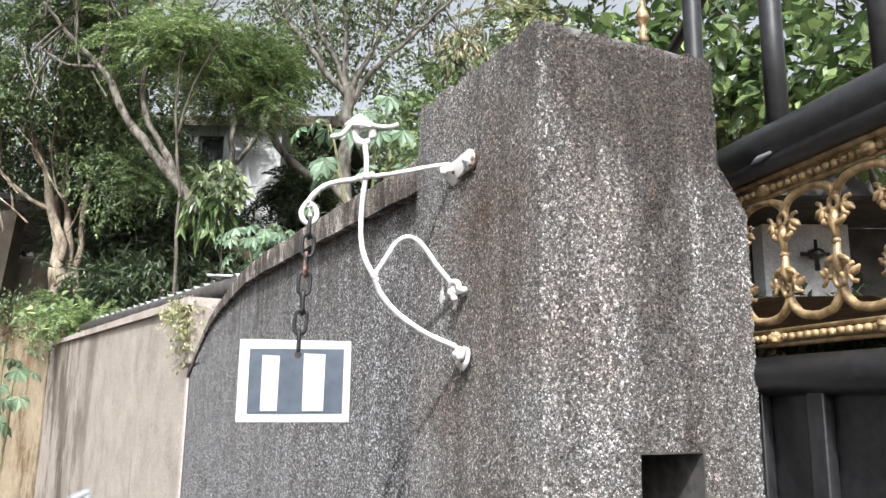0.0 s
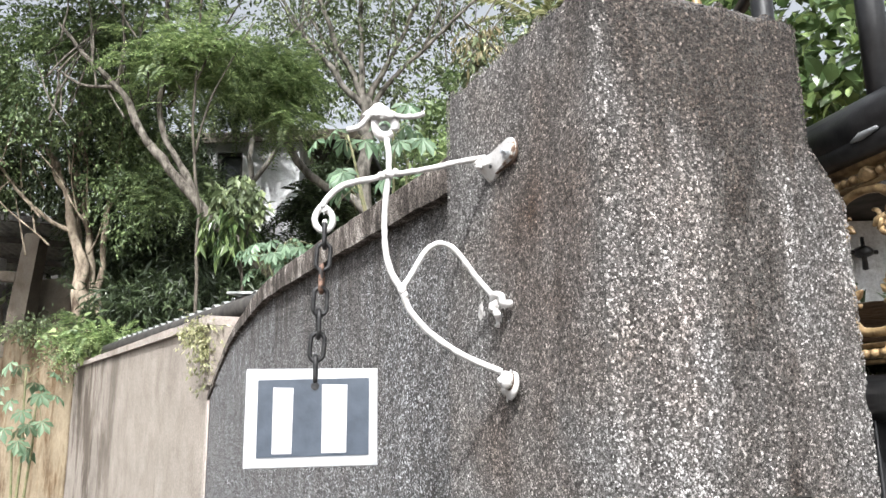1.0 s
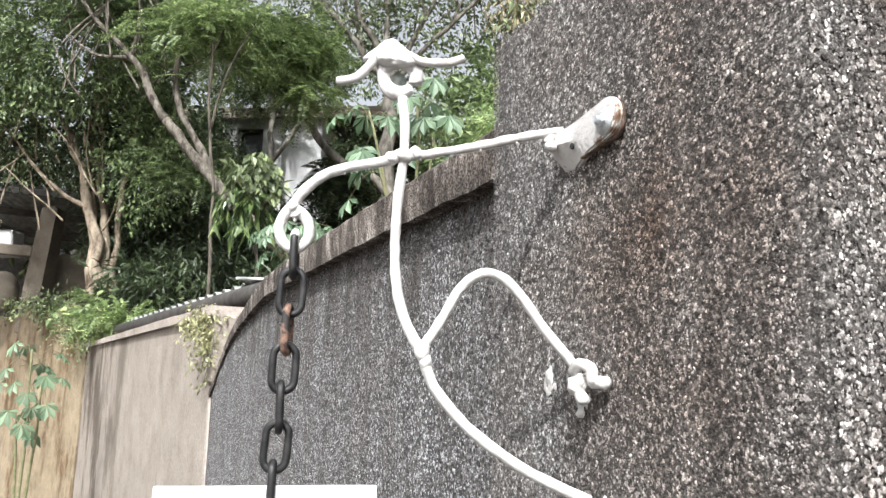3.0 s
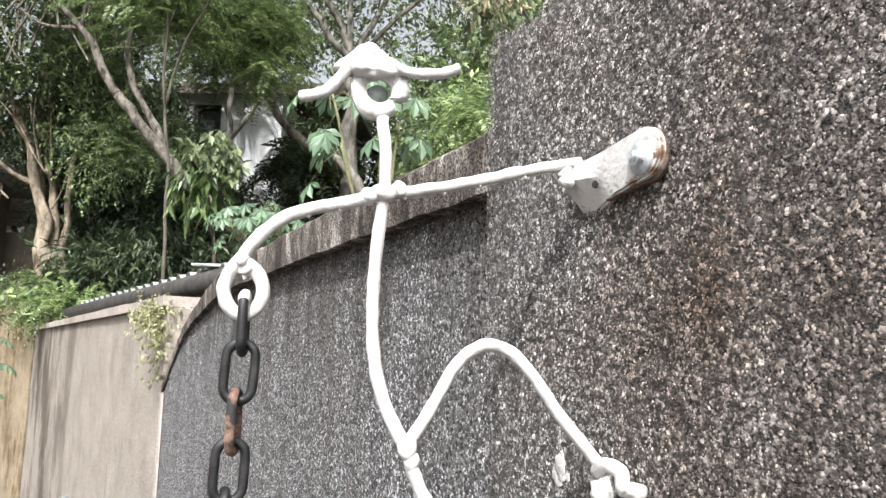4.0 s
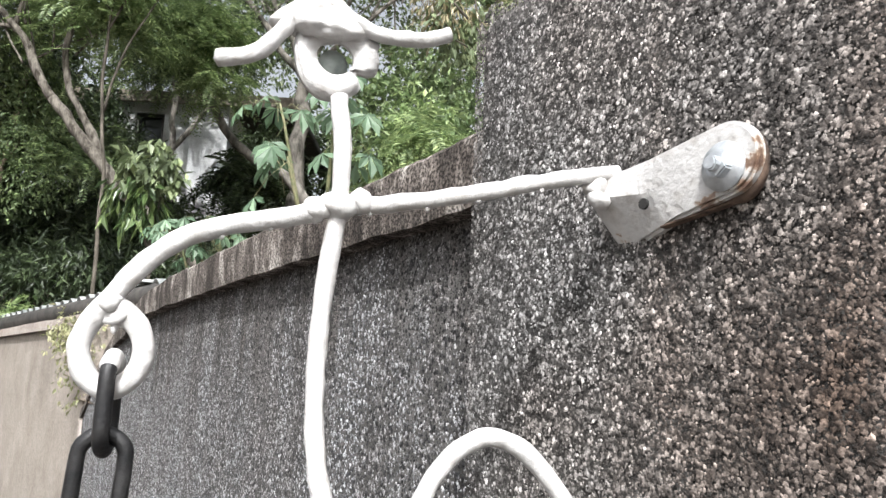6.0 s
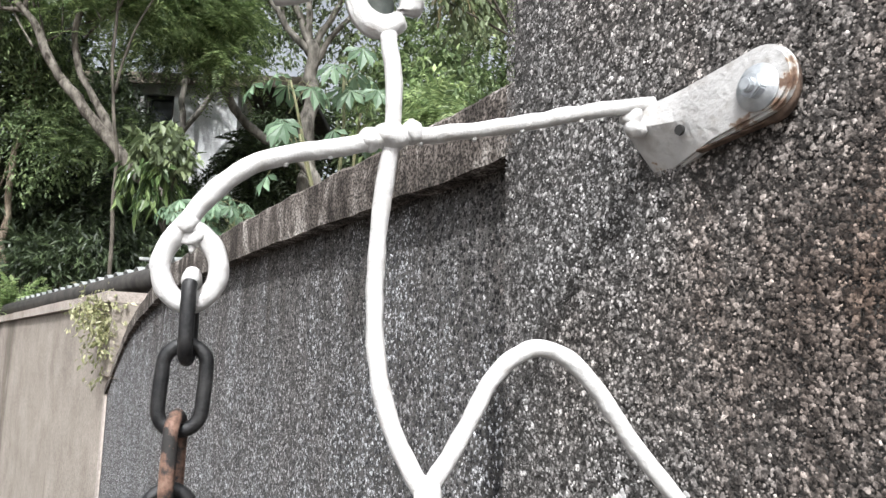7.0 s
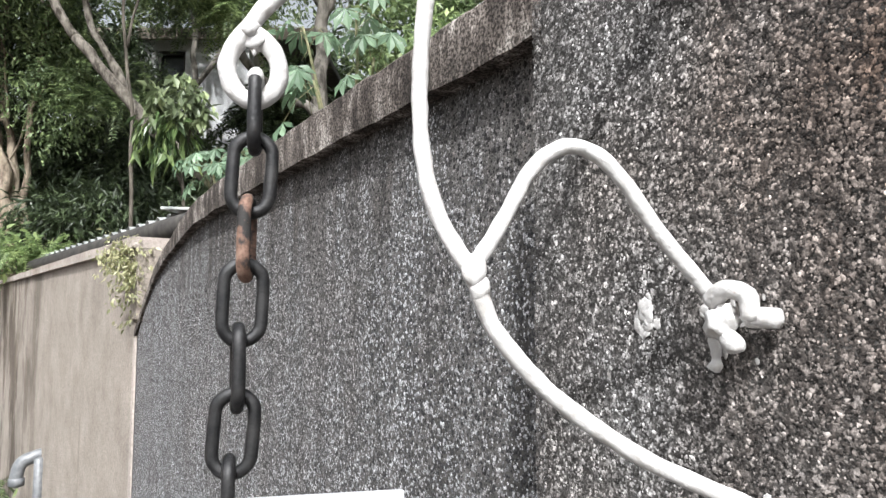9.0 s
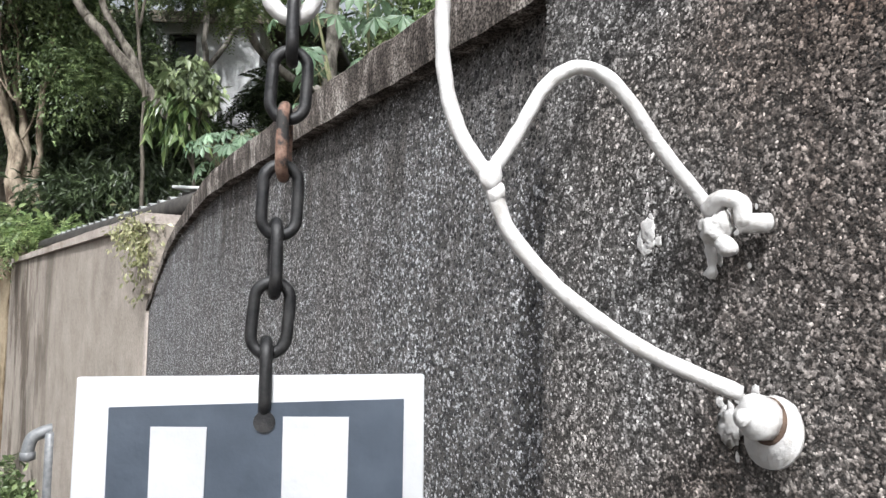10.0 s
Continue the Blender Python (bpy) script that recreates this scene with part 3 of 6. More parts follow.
def build_swept_wall():
    ss = np.linspace(-0.80, 3.08, 98)
    v, f = [], []
    for s in ss:
        p = WALL_O + WALL_DIR * s
        for o, z in ((0, -0.9), (0, wall_top(s)), (0.16, wall_top(s)), (0.16, -0.9)):
            q = p + WALL_IN * o
            v.append((q.x, q.y, z))
    for i in range(len(ss) - 1):
        for k in range(4):
            f.append((i * 4 + k, i * 4 + (k + 1) % 4, i * 4 + 4 + (k + 1) % 4, i * 4 + 4 + k))
    f += [(0, 3, 2, 1), tuple(len(v) - 4 + k for k in range(4))]
    ob = tagged(new("wall_west", mesh_of("wall_west", v, f, MORTAR)), "grey stone-dash boundary wall with a swept-down end", "wall", kind="structure")
    # coping: a band along the top that stands proud, worn and uneven
    bm = bmesh.new()
    rings = []
    for s in np.linspace(-0.80, 3.09, 260):
        p = WALL_O + WALL_DIR * s
        zt = wall_top(s)
        slope = (wall_top(s + 0.02) - wall_top(s - 0.02)) / 0.04
        k = min(max((s - 1.3) / 1.4, 0), 1)
        h = (0.088 - 0.052 * k) * math.sqrt(1 + slope * slope)
        ring = []
        for o, dz in ((-0.032, 0.0), (-0.034, 0.5 * h), (-0.033, 0.93 * h), (-0.027, h), (0.08, h + 0.010), (0.185, h), (0.19, 0.0)):
            q = p + WALL_IN * (o * (1 - 0.6 * k) if o < 0 else o)
            q.z = zt + dz
            q += WALL_IN * (0.004 * noise.noise(q * 9)) + Vector((0, 0, 0.006 * noise.noise(q * 7) + 0.003 * noise.noise(q * 25)))
            ring.append(bm.verts.new(q))
        rings.append(ring)
    for a, b in zip(rings, rings[1:]):
        for k in range(7):
            bm.faces.new((a[k], a[(k + 1) % 7], b[(k + 1) % 7], b[k]))
    bm.faces.new(rings[0])
    bm.faces.new(rings[-1][::-1])
    bmesh.ops.recalc_face_normals(bm, faces=bm.faces)
    part("coping", bm, MOSS, ob, "mossy dark cement coping").data.set_sharp_from_angle(angle=0.6)
    chips("stone_chips", WALL_O + WALL_DIR * -0.62 + Vector((0, 0, 0.72)), tuple(WALL_DIR), UP, tuple(-WALL_IN), 3.66, 1.40, 0.0045, CHIPS_WALL, ob,
          "fine grey stone chips", lambda u, z: (z > 0.50 - 0.25 * u) & (z + 0.72 < np.interp(u - 0.62, WALL_S, WALL_Z)), 4)
    strip = box_bm((0.09, 0.17, 2.5), 0.006, m=Matrix.Translation(WALL_O + WALL_DIR * 3.128 + WALL_IN * 0.075 + Vector((0, 0, 0.33))) @ pose(0, 0, 0, 0, 0, 119.3))
    part("end_strip", strip, COPING, ob, "pale smooth cement strip")
    return ob


build_swept_wall()

TAN_A, TAN_B = Vector((-1.815, 4.99, 0)), Vector((-6.27, 11.17, 0))
TAN_DIR = (TAN_B - TAN_A).normalized()


def slab(name, a, b, z0, z1, thick, material, parent=None, label="", front=0.0, wavy=0.0):
    """A standing slab from a to b in plan; its face towards the road lies on the line."""
    d = (b - a).normalized()
    inn = Vector((d.y, -d.x, 0))
    n = max(2, int((b - a).length / 0.15))
    bm = bmesh.new()
    rings = []
    for i in range(n + 1):
        p = a.lerp(b, i / n) + inn * front
        dz = wavy * noise.noise(Vector((p.x, p.y, 0)) * 2.2) + 0.3 * wavy * noise.noise(Vector((p.x, p.y, 0)) * 9)
        rings.append([bm.verts.new((q.x, q.y, z)) for q, z in ((p, z0), (p, z1 + dz), (p + inn * thick, z1 + dz), (p + inn * thick, z0))])
    for r, q in zip(rings, rings[1:]):
        for k in range(4):
            bm.faces.new((r[k], r[(k + 1) % 4], q[(k + 1) % 4], q[k]))
    bm.faces.new(rings[0])
    bm.faces.new(rings[-1][::-1])
    bmesh.ops.recalc_face_normals(bm, faces=bm.faces)
    return part(name, bm, material, parent, label, smooth=False)


tan_wall = tagged(slab("wall_tan", TAN_A, TAN_B, -1.3, 2.075, 0.2, TAN), "tan plastered boundary wall with dark streaks", "wall", kind="structure")
slab("coping", TAN_A, TAN_B, 2.079, 2.14, 0.27, COPING, tan_wall, "pale cement coping", -0.035, 0.008)
OCHRE_B = TAN_B + Vector((-0.78, 0.626, 0)) * 9
ochre_wall = tagged(slab("wall_ochre", TAN_B + Vector((-0.03, 0.02, 0)), OCHRE_B, -1.8, 2.72, 0.25, OCHRE, wavy=0.10), "ochre retaining wall with brown vertical streaks", "wall", kind="structure")


# ---- the bracket, the chain and the plaque ----
ROD = 0.0051


def build_bracket():
    t = thing("sign_bracket", "white-painted bent iron rod bracket with plaque hook, bolted to the pier", "bracket", (0.04, 1.358, 1.8))
    inv = Matrix.Translation(-Vector(t.location))

    def add(name, bm, material, label="", smooth=True, parent=None):
        bmesh.ops.transform(bm, matrix=inv, verts=bm.verts)
        return part(name, bm, material, parent or t, label, smooth)

    cross = (-0.1508, 1.366, 1.947)
    body = smooth_line([cross, (-0.1555, 1.3685, 1.912), (-0.1582, 1.370, 1.865), (-0.1556, 1.367, 1.821), (-0.1455, 1.3605, 1.784), (-0.1275, 1.349, 1.752),
                        (-0.1145, 1.350, 1.7205), (-0.0895, 1.3505, 1.691), (-0.0620, 1.350, 1.6685), (-0.0262, 1.3495, 1.6465), (0.0255, 1.347, 1.624)], 8)
    add("spine_rod", tube_bm(body, ROD, 14, 0.16, False, 105), ENAMEL)
    knee = smooth_line([(-0.1275, 1.349, 1.754), (-0.1095, 1.354, 1.783), (-0.0945, 1.3595, 1.8105), (-0.080, 1.3635, 1.8253), (-0.0665, 1.3665, 1.8298),
                        (-0.049, 1.369, 1.8235), (-0.031, 1.3715, 1.804), (-0.0135, 1.374, 1.779), (0.021, 1.3765, 1.737)], 8)
    add("strut_rod", tube_bm(knee, ROD * 0.95, 14, 0.16, False, 105), ENAMEL)
    neck = smooth_line([cross, (-0.1510, 1.3660, 1.980), (-0.1555, 1.373, 2.0115)], 6)
    add("neck_rod", tube_bm(neck, ROD, 14, 0.2, False, 105), ENAMEL)
    arm_r = smooth_line([cross, (-0.1172, 1.3725, 1.9525), (-0.0749, 1.3806, 1.9623), (-0.0311, 1.389, 1.9740), (0.009, 1.3955, 1.982)], 6)
    add("arm_rod", tube_bm(arm_r, ROD * 0.95, 14, 0.2, False, 105), ENAMEL)
    arm_l = smooth_line([cross, (-0.181, 1.357, 1.9375), (-0.2045, 1.3501, 1.9312), (-0.2262, 1.3436, 1.9215), (-0.2435, 1.3384, 1.905), (-0.2534, 1.3355, 1.8895),
                         (-0.2615, 1.3345, 1.878), (-0.2648, 1.3340, 1.8665), (-0.2615, 1.3345, 1.8555), (-0.2535, 1.336, 1.8487), (-0.2450, 1.338, 1.8495),
                         (-0.2385, 1.3405, 1.8575), (-0.2368, 1.341, 1.868), (-0.2405, 1.3398, 1.8775), (-0.2470, 1.338, 1.8845), (-0.2525, 1.336, 1.888)], 8)
    beads = []
    for line, picks in ((arm_l, (9, 17, 24, 33, 41)), (arm_r, (3, 8, 12, 17)), (neck, (4, 9))):
        for k in picks:
            q = line[min(k, len(line) - 1)]
            beads.append(blob_bm((q.x, q.y - 0.001, q.z - ROD * 0.98), 0.0014, (1.2, 1, 1.3), 0.5, 300, 2))
    tagged(add("paint_bead", join_bm(*beads), ENAMEL, "dried beads of white paint"), kind="stuff")
    hook = add("hook_rod", tube_bm(arm_l, ROD * 1.02, 14, 0.16, False, 105), ENAMEL, "white curled hook end")
    add("web", join_bm(blob_bm((-0.2512, 1.3362, 1.8825), 0.0066, (1.25, 0.55, 0.85), 0.6, 210), blob_bm((-0.2500, 1.3362, 1.8765), 0.0024, (0.8, 0.7, 1.5), 0.5, 260, 2)), ENAMEL, "ragged weld web in the eye", parent=hook)
    add("weld", blob_bm((-0.2520, 1.3345, 1.8885), 0.0062, (1, 0.9, 0.8), 0.35, 160), ENAMEL, parent=hook)
    add("weld", join_bm(blob_bm((-0.1505, 1.3655, 1.9475), 0.0088, (1.15, 1, 0.95), 0.35, 150), blob_bm((-0.139, 1.367, 1.951), 0.0062, (1, 1, 1.2), 0.4, 190),
                        blob_bm((-0.163, 1.362, 1.944), 0.0062, (1, 1, 1.1), 0.4, 190)), ENAMEL, "lumpy white weld")
    add("weld", join_bm(blob_bm((-0.127, 1.3485, 1.754), 0.0076, (1, 0.9, 1.35), 0.3, 150), blob_bm((-0.1235, 1.3490, 1.743), 0.0064, (1, 0.9, 1.2), 0.3, 150)), ENAMEL)

    # top ring plate: a lobed washer with an open eye and a cut on one side
    c, ex = Vector((-0.1600, 1.3775, 2.0365)), Vector((0.945, 0.327, 0)).normalized()
    ring_m = Matrix((( *ex, 0), (*(-ex.cross(Vector((0, 0, 1)))), 0), (0, 0, 1, 0), (0, 0, 0, 1))).transposed()
    ring_m.translation = c
    bm = bmesh.new()
    outer, inner = [], []
    for k in range(56):
        a = 2 * math.pi * k / 56
        deg = math.degrees(a)
        r = 0.0245 + 0.0016 * math.sin(3 * a + 1) + (0.003 if 20 < deg < 60 else 0)
        if 314 < deg < 344:
            r *= 0.5 + 0.5 * abs(deg - 329) / 15
        outer.append((r * math.cos(a), r * math.sin(a)))
        inner.append((0.0108 * math.cos(a), 0.0102 * math.sin(a)))
    for y in (-0.0035, 0.0035):
        for pts in (outer, inner):
            for x, z in pts:
                bm.verts.new((x, y, z))
    bm.verts.ensure_lookup_table()
    n = 56
    for k in range(n):
        q = (k + 1) % n
        V = bm.verts
        bm.faces.new((V[k], V[q], V[n + q], V[n + k]))
        bm.faces.new((V[2 * n + q], V[2 * n + k], V[3 * n + k], V[3 * n + q]))
        bm.faces.new((V[q], V[k], V[2 * n + k], V[2 * n + q]))
        bm.faces.new((V[n + k], V[n + q], V[3 * n + q], V[3 * n + k]))
    bmesh.ops.recalc_face_normals(bm, faces=bm.faces)
    bmesh.ops.bevel(bm, geom=[e for e in bm.edges if e.calc_face_angle(0) > 1.2], offset=0.0014, segments=2, affect="EDGES")
    for v in bm.verts:
        v.co += Vector((0, noise.noise(v.co * 120) * 0.0012, 0))
    bmesh.ops.transform(bm, matrix=ring_m, verts=bm.verts)
    washer = add("ring_plate", bm, ENAMEL, "thick lobed washer with an open eye")
    nut = cylinder_bm(0.0086, 0.007, ring_m @ pose(0, 0.0065, -0.0018, 90, 0, 0), 20, 0.001)
    add("eye_plug", nut, PLUG, "dull grey-green plug", parent=washer)
    brim = smooth_line([(-0.2185, 1.3505, 2.0212), (-0.2085, 1.354, 2.0245), (-0.198, 1.358, 2.0305), (-0.188, 1.3615, 2.044), (-0.181, 1.364, 2.0575), (-0.1722, 1.367, 2.0675),
                        (-0.161, 1.371, 2.0655), (-0.1505, 1.3745, 2.0590), (-0.138, 1.379, 2.0545), (-0.1208, 1.3843, 2.0542), (-0.107, 1.389, 2.0575), (-0.0945, 1.3932, 2.0630)], 7)
    add("brim_rod", tube_bm(brim, ROD * 0.92, 14, 0.2, False, 105), ENAMEL, "bent rod brim")
    fill = blob_bm((0, 0, 0.0), 1.0, (1, 1, 1), 0, 1, 4)
    for v in fill.verts:
        d = v.co.normalized()
        w = max(0.0, d.z)
        x = d.x * 0.029 * (1 - 0.72 * w)
        v.co = ring_m @ Vector((x - 0.010, d.y * 0.0098 - 0.0028, 0.0150 + d.z * (0.0255 if d.z > 0 else 0.006)))
        v.co += d * 0.0035 * noise.noise(v.co * 170)
    add("weld_fill", fill, ENAMEL, "lumpy white weld filling the peak")

    # fixing plate on the pier, an angle piece with a rounded end
    def on_face(s, z, o=0.0):
        """s metres away along the pier's road face from the corner; o proud of it."""
        p = CORNER + ALONG * s + OUT * o
        p.z = z
        return p

    pu = (on_face(0.195, 1.977) - on_face(0.306, 1.961)).normalized()
    pw = OUT.copy()
    pv = pw.cross(pu).normalized()
    if pv.z < 0:
        pv = -pv
    base = on_face(0.253, 1.9655, 0.010)
    pm = Matrix(((*pu, 0), (*pw, 0), (*pv, 0), (0, 0, 0, 1))).transposed()
    pm.translation = base
    outline = [(-0.051, -0.0215), (0.038, -0.0195)]
    outline += [(0.041 + 0.0205 * math.cos(a), 0.0195 * math.sin(a)) for a in np.linspace(-1.3, 1.5708, 14)]
    outline += [(-0.03, 0.0195), (-0.051, 0.0165)]
    bm = prism_bm(outline, 0.007)
    bmesh.ops.bevel(bm, geom=[e for e in bm.edges if e.calc_face_angle(0) > 1.0], offset=0.0018, segments=2, affect="EDGES")
    # the near end is bent off the wall and its lower corner curls back under
    bmesh.ops.bisect_plane(bm, geom=bm.verts[:] + bm.edges[:] + bm.faces[:], plane_co=(0, 0, -0.002), plane_no=(0.22, 0, 1))
    for cut in (-0.036, -0.022, -0.008, 0.006):
        bmesh.ops.bisect_plane(bm, geom=bm.verts[:] + bm.edges[:] + bm.faces[:], plane_co=(cut, 0, 0), plane_no=(1, 0, 0))
    for v in bm.verts:
        near = max(0.0, min(1.0, (0.012 - v.co.x) / 0.055))
        low = max(0.0, -0.002 - v.co.z - 0.22 * v.co.x)
        v.co.y += 0.010 * max(0.0, (-v.co.x - 0.01) / 0.046) ** 1.3 - 0.85 * low * near
    bmesh.ops.transform(bm, matrix=pm, verts=bm.verts)
    at = lambda x, z, y=0.003: (inv @ pm) @ Vector((x, y, z))
    plate_paint = paint_mat("plate_enamel", ((at(0.061, -0.008), 0.0062), (at(0.050, -0.0190), 0.0065), (at(0.0615, 0.003), 0.0040), (at(0.027, -0.019), 0.0055),
                                             (at(-0.020, -0.020), 0.005), (at(-0.046, -0.019, -0.003), 0.006)))
    plate = add("fixing_plate", bm, plate_paint, "white rounded fixing plate edged with rust")
    plate.data.set_sharp_from_angle(angle=0.28)
    lip = box_bm((0.050, 0.006, 0.0016), 0.0006, m=pm @ pose(0.018, -0.0035, -0.0205, 0, 0, -4))
    add("lip", lip, RUST, "rusty lower edge", parent=plate)
    back = prism_bm([(0.026 + 0.0175 * math.cos(a) * 1.0 + 0.016, 0.021 * math.sin(a)) for a in np.linspace(-1.75, 1.2, 14)] + [(0.03, 0.015), (0.03, -0.018)], 0.005)
    bmesh.ops.transform(back, matrix=pm @ pose(0.0002, -0.0045, -0.0012), verts=back.verts)
    add("rust_edge", back, RUST, "rust-brown plate edge", parent=plate)
    bolt_m = pm @ pose(0.041, 0.0, -0.004, -90, 0, 0)
    add("washer", cylinder_bm(0.0128, 0.003, bolt_m @ pose(0, 0, 0.0045), 28, 0.001), ZINC, "grey zinc washer", parent=plate)
    add("bolt", join_bm(cylinder_bm(0.0072, 0.006, bolt_m @ pose(0, 0, 0.008), 6, 0.0008), cylinder_bm(0.004, 0.006, bolt_m @ pose(0, 0, 0.012), 12, 0.0008)), ZINC, "zinc bolt and nut", False, plate)
    lug = tube_bm(smooth_line([pm @ Vector((-0.043, 0.012, 0.008)), pm @ Vector((-0.040, 0.013, 0.005)), pm @ Vector((-0.037, 0.013, 0.003)), pm @ Vector((-0.034, 0.011, 0.002))], 5), 0.0048, 12, 0.25, freq=140)
    add("weld", join_bm(lug, blob_bm(pm @ Vector((-0.042, 0.012, 0.0145)), 0.0070, (1, 1, 1), 0.4, 150)), ENAMEL, "lumpy weld", parent=plate)
    add("hole_plug", cylinder_bm(0.0032, 0.002, pm @ pose(-0.012, 0.0055, -0.006, -90, 0, 0), 12), DARK, "dark open hole", False, plate)

    # knee end: clustered nuts, painted over
    f = on_face(0.250, 1.727, 0.006)
    fm = Matrix(((*(-ALONG), 0), (*OUT, 0), (0, 0, 1, 0), (0, 0, 0, 1))).transposed()
    fm.translation = f
    k1 = blob_bm((0, 0, 0), 0.0098, (1, 0.85, 1.05), 0.5, 190)
    for v in k1.verts:
        v.co = fm @ (v.co + Vector((-0.003, 0.014, -0.002)))
    k2 = tube_bm(smooth_line([fm @ Vector((-0.012, 0.012, 0.010)), fm @ Vector((0.0, 0.014, 0.0165)), fm @ Vector((0.011, 0.010, 0.013)), fm @ Vector((0.012, 0.008, 0.0))], 5), 0.0058, 12, 0.2, freq=130)
    k3 = tube_bm([fm @ Vector((0.008, 0.006, 0.0)), fm @ Vector((0.017, 0.004, 0.0005)), fm @ Vector((0.026, 0.002, 0.0))], [0.0055, 0.0062, 0.006], 12, 0.15)
    k4 = blob_bm((0, 0, 0), 0.0068, (1, 1, 1), 0.4, 140)
    for v in k4.verts:
        v.co = fm @ (v.co + Vector((0.004, 0.014, -0.013)))
    add("clamp", join_bm(k1, k2, k3, k4), ENAMEL, "paint-clogged nuts")
    dr = tube_bm(smooth_line([fm @ Vector((-0.021, 0.001, 0.0)), fm @ Vector((-0.022, -0.001, -0.014)), fm @ Vector((-0.0215, -0.002, -0.026)), fm @ Vector((-0.024, -0.002, -0.031))], 5), [0.004] * 6 + [0.0035] * 5 + [0.004] * 5, 8, 0.5, freq=200)
    add("paint_drip", dr, ENAMEL, "dried white paint drip")

    # lower end: bolt head on a big washer
    g = on_face(0.2305, 1.605, 0.0)
    gm = Matrix(((*(-ALONG), 0), (*OUT, 0), (0, 0, 1, 0), (0, 0, 0, 1))).transposed()
    gm.translation = g
    wm = gm @ pose(0.008, 0.010, -0.002, -80, 0, 6)
    add("washer", cylinder_bm(0.0215, 0.0055, wm, 32, 0.0014, 0.0008), ENAMEL, "large white washer rusted at its rim")
    add("rust_ring", cylinder_bm(0.0142, 0.0014, wm @ pose(-0.002, -0.006, 0.0028), 24, 0.0005), RUST, "rust ring")
    add("bolt_head", join_bm(cylinder_bm(0.0135, 0.016, wm @ pose(-0.003, -0.007, 0.009), 12, 0.003, 0.0014), cylinder_bm(0.0055, 0.006, wm @ pose(-0.006, -0.005, 0.0185), 14, 0.0015)), ENAMEL, "paint-smeared bolt head")
    sm = on_face(0.258, 1.601, 0.003)
    sp = blob_bm((0, 0, 0), 0.0095, (1.0, 0.10, 1.2), 0.9, 220)
    for v in sp.verts:
        v.co = gm.to_3x3() @ v.co + sm
    add("paint_smear", sp, ENAMEL, "white paint smear")
    rng = random.Random(77)
    flecks = []
    for cu, cz, du, dz, n in ((0.2400, 1.6035, 0.030, 0.022, 9), ((fm.translation - CORNER).dot(ALONG), fm.translation.z, 0.034, 0.026, 18), (0.318, 1.700, 0.03, 0.03, 4)):
        for _ in range(n):
            at = on_face(cu + rng.uniform(-0.35 * du, du), cz + rng.uniform(-dz, dz), 0.0004)
            b = blob_bm((0, 0, 0), rng.choice((0.0014, 0.0022, 0.0036)), (rng.uniform(0.7, 1.3), 0.06, rng.uniform(0.8, 1.6)), 0.7, 400)
            for v in b.verts:
                v.co = gm.to_3x3() @ v.co + at
            flecks.append(b)
    tagged(add("paint_splash", join_bm(*flecks), ENAMEL, "white paint splashed on the stone chips"), kind="stuff")
    return t


build_bracket()


def build_paint_spot():
    bm = join_bm(blob_bm((0, 0, 0), 0.0075, (0.95, 0.10, 1.1), 0.8, 190), blob_bm((0.001, 0, -0.009), 0.005, (1.0, 0.12, 0.8), 0.9, 230),
                 blob_bm((-0.001, 0, -0.015), 0.003, (0.9, 0.15, 0.8), 0.9, 260), blob_bm((0.002, 0, 0.010), 0.003, (0.9, 0.15, 0.8), 0.9, 260))
    ob = part("paint_spot", bm, ENAMEL)
    ob.matrix_basis = Matrix.Translation(CORNER + ALONG * 0.333 + OUT * 0.001 + Vector((0, 0, 1.731))) @ pose(0, 0, 0, 0, 0, math.degrees(math.atan2(-ALONG.y, -ALONG.x)))
    tagged(ob, "small white paint spot on the stone-dash pier", "paint spot")


build_paint_spot()

CHAIN_X = Vector((-0.2490, 1.3366, 0))
LINK_P, LINK_D = 0.0353, 0.0074


def link_bm():
    half, r = LINK_P / 2 + LINK_D / 2 - 0.0105, 0.0105
    pts = [Vector((r * math.cos(a), 0, half + r * math.sin(a))) for a in np.linspace(0, math.pi, 13)]
    pts += [Vector((-r, 0, half * q)) for q in (0.6, 0.2, -0.2, -0.6)]
    pts += [Vector((r * math.cos(a), 0, -half + r * math.sin(a))) for a in np.linspace(math.pi, 2 * math.pi, 13)]
    pts += [Vector((r, 0, half * q)) for q in (-0.6, -0.2, 0.2, 0.6)]
    return tube_bm(pts, LINK_D / 2, 12, 0.10, True, 150)


def build_chain():
    chain = thing("chain", "blackened steel chain with one rusty link hanging from the hook", "chain", CHAIN_X + Vector((0, 0, 1.85)))
    sway = [(0, 0), (-0.0015, 0.001), (-0.003, 0), (-0.0048, 0.001), (-0.0065, 0), (-0.0082, 0.001), (-0.0098, 0.0)]
    turn = [88, -2, 82, 8, 96, -6, 92]
    lean = [2, 3, 4, 2, 3, 4, 3]
    for i in range(7):
        m = [CHAIN_BLACK, CHAIN_BLACK, CHAIN_RUST, CHAIN_BLACK, CHAIN_BLACK, CHAIN_BLACK, CHAIN_BLACK][i]
        ln = part("link", link_bm(), m, chain, "rusty brown link" if i == 2 else "")
        z = -0.0085 - i * LINK_P
        ln.matrix_basis = pose(sway[i][0], sway[i][1], z, 0, lean[i], turn[i] + 13)
        if i == 0:
            cap = tube_bm([Vector((0.0105 * math.cos(a), 0, 0.0108 + 0.0105 * math.sin(a))) for a in np.linspace(0.5, 2.64, 9)], LINK_D / 2 + 0.0006, 12, 0.12, freq=150)
            part("paint_cap", cap, ENAMEL, ln, "white paint on the top bend")
    return chain


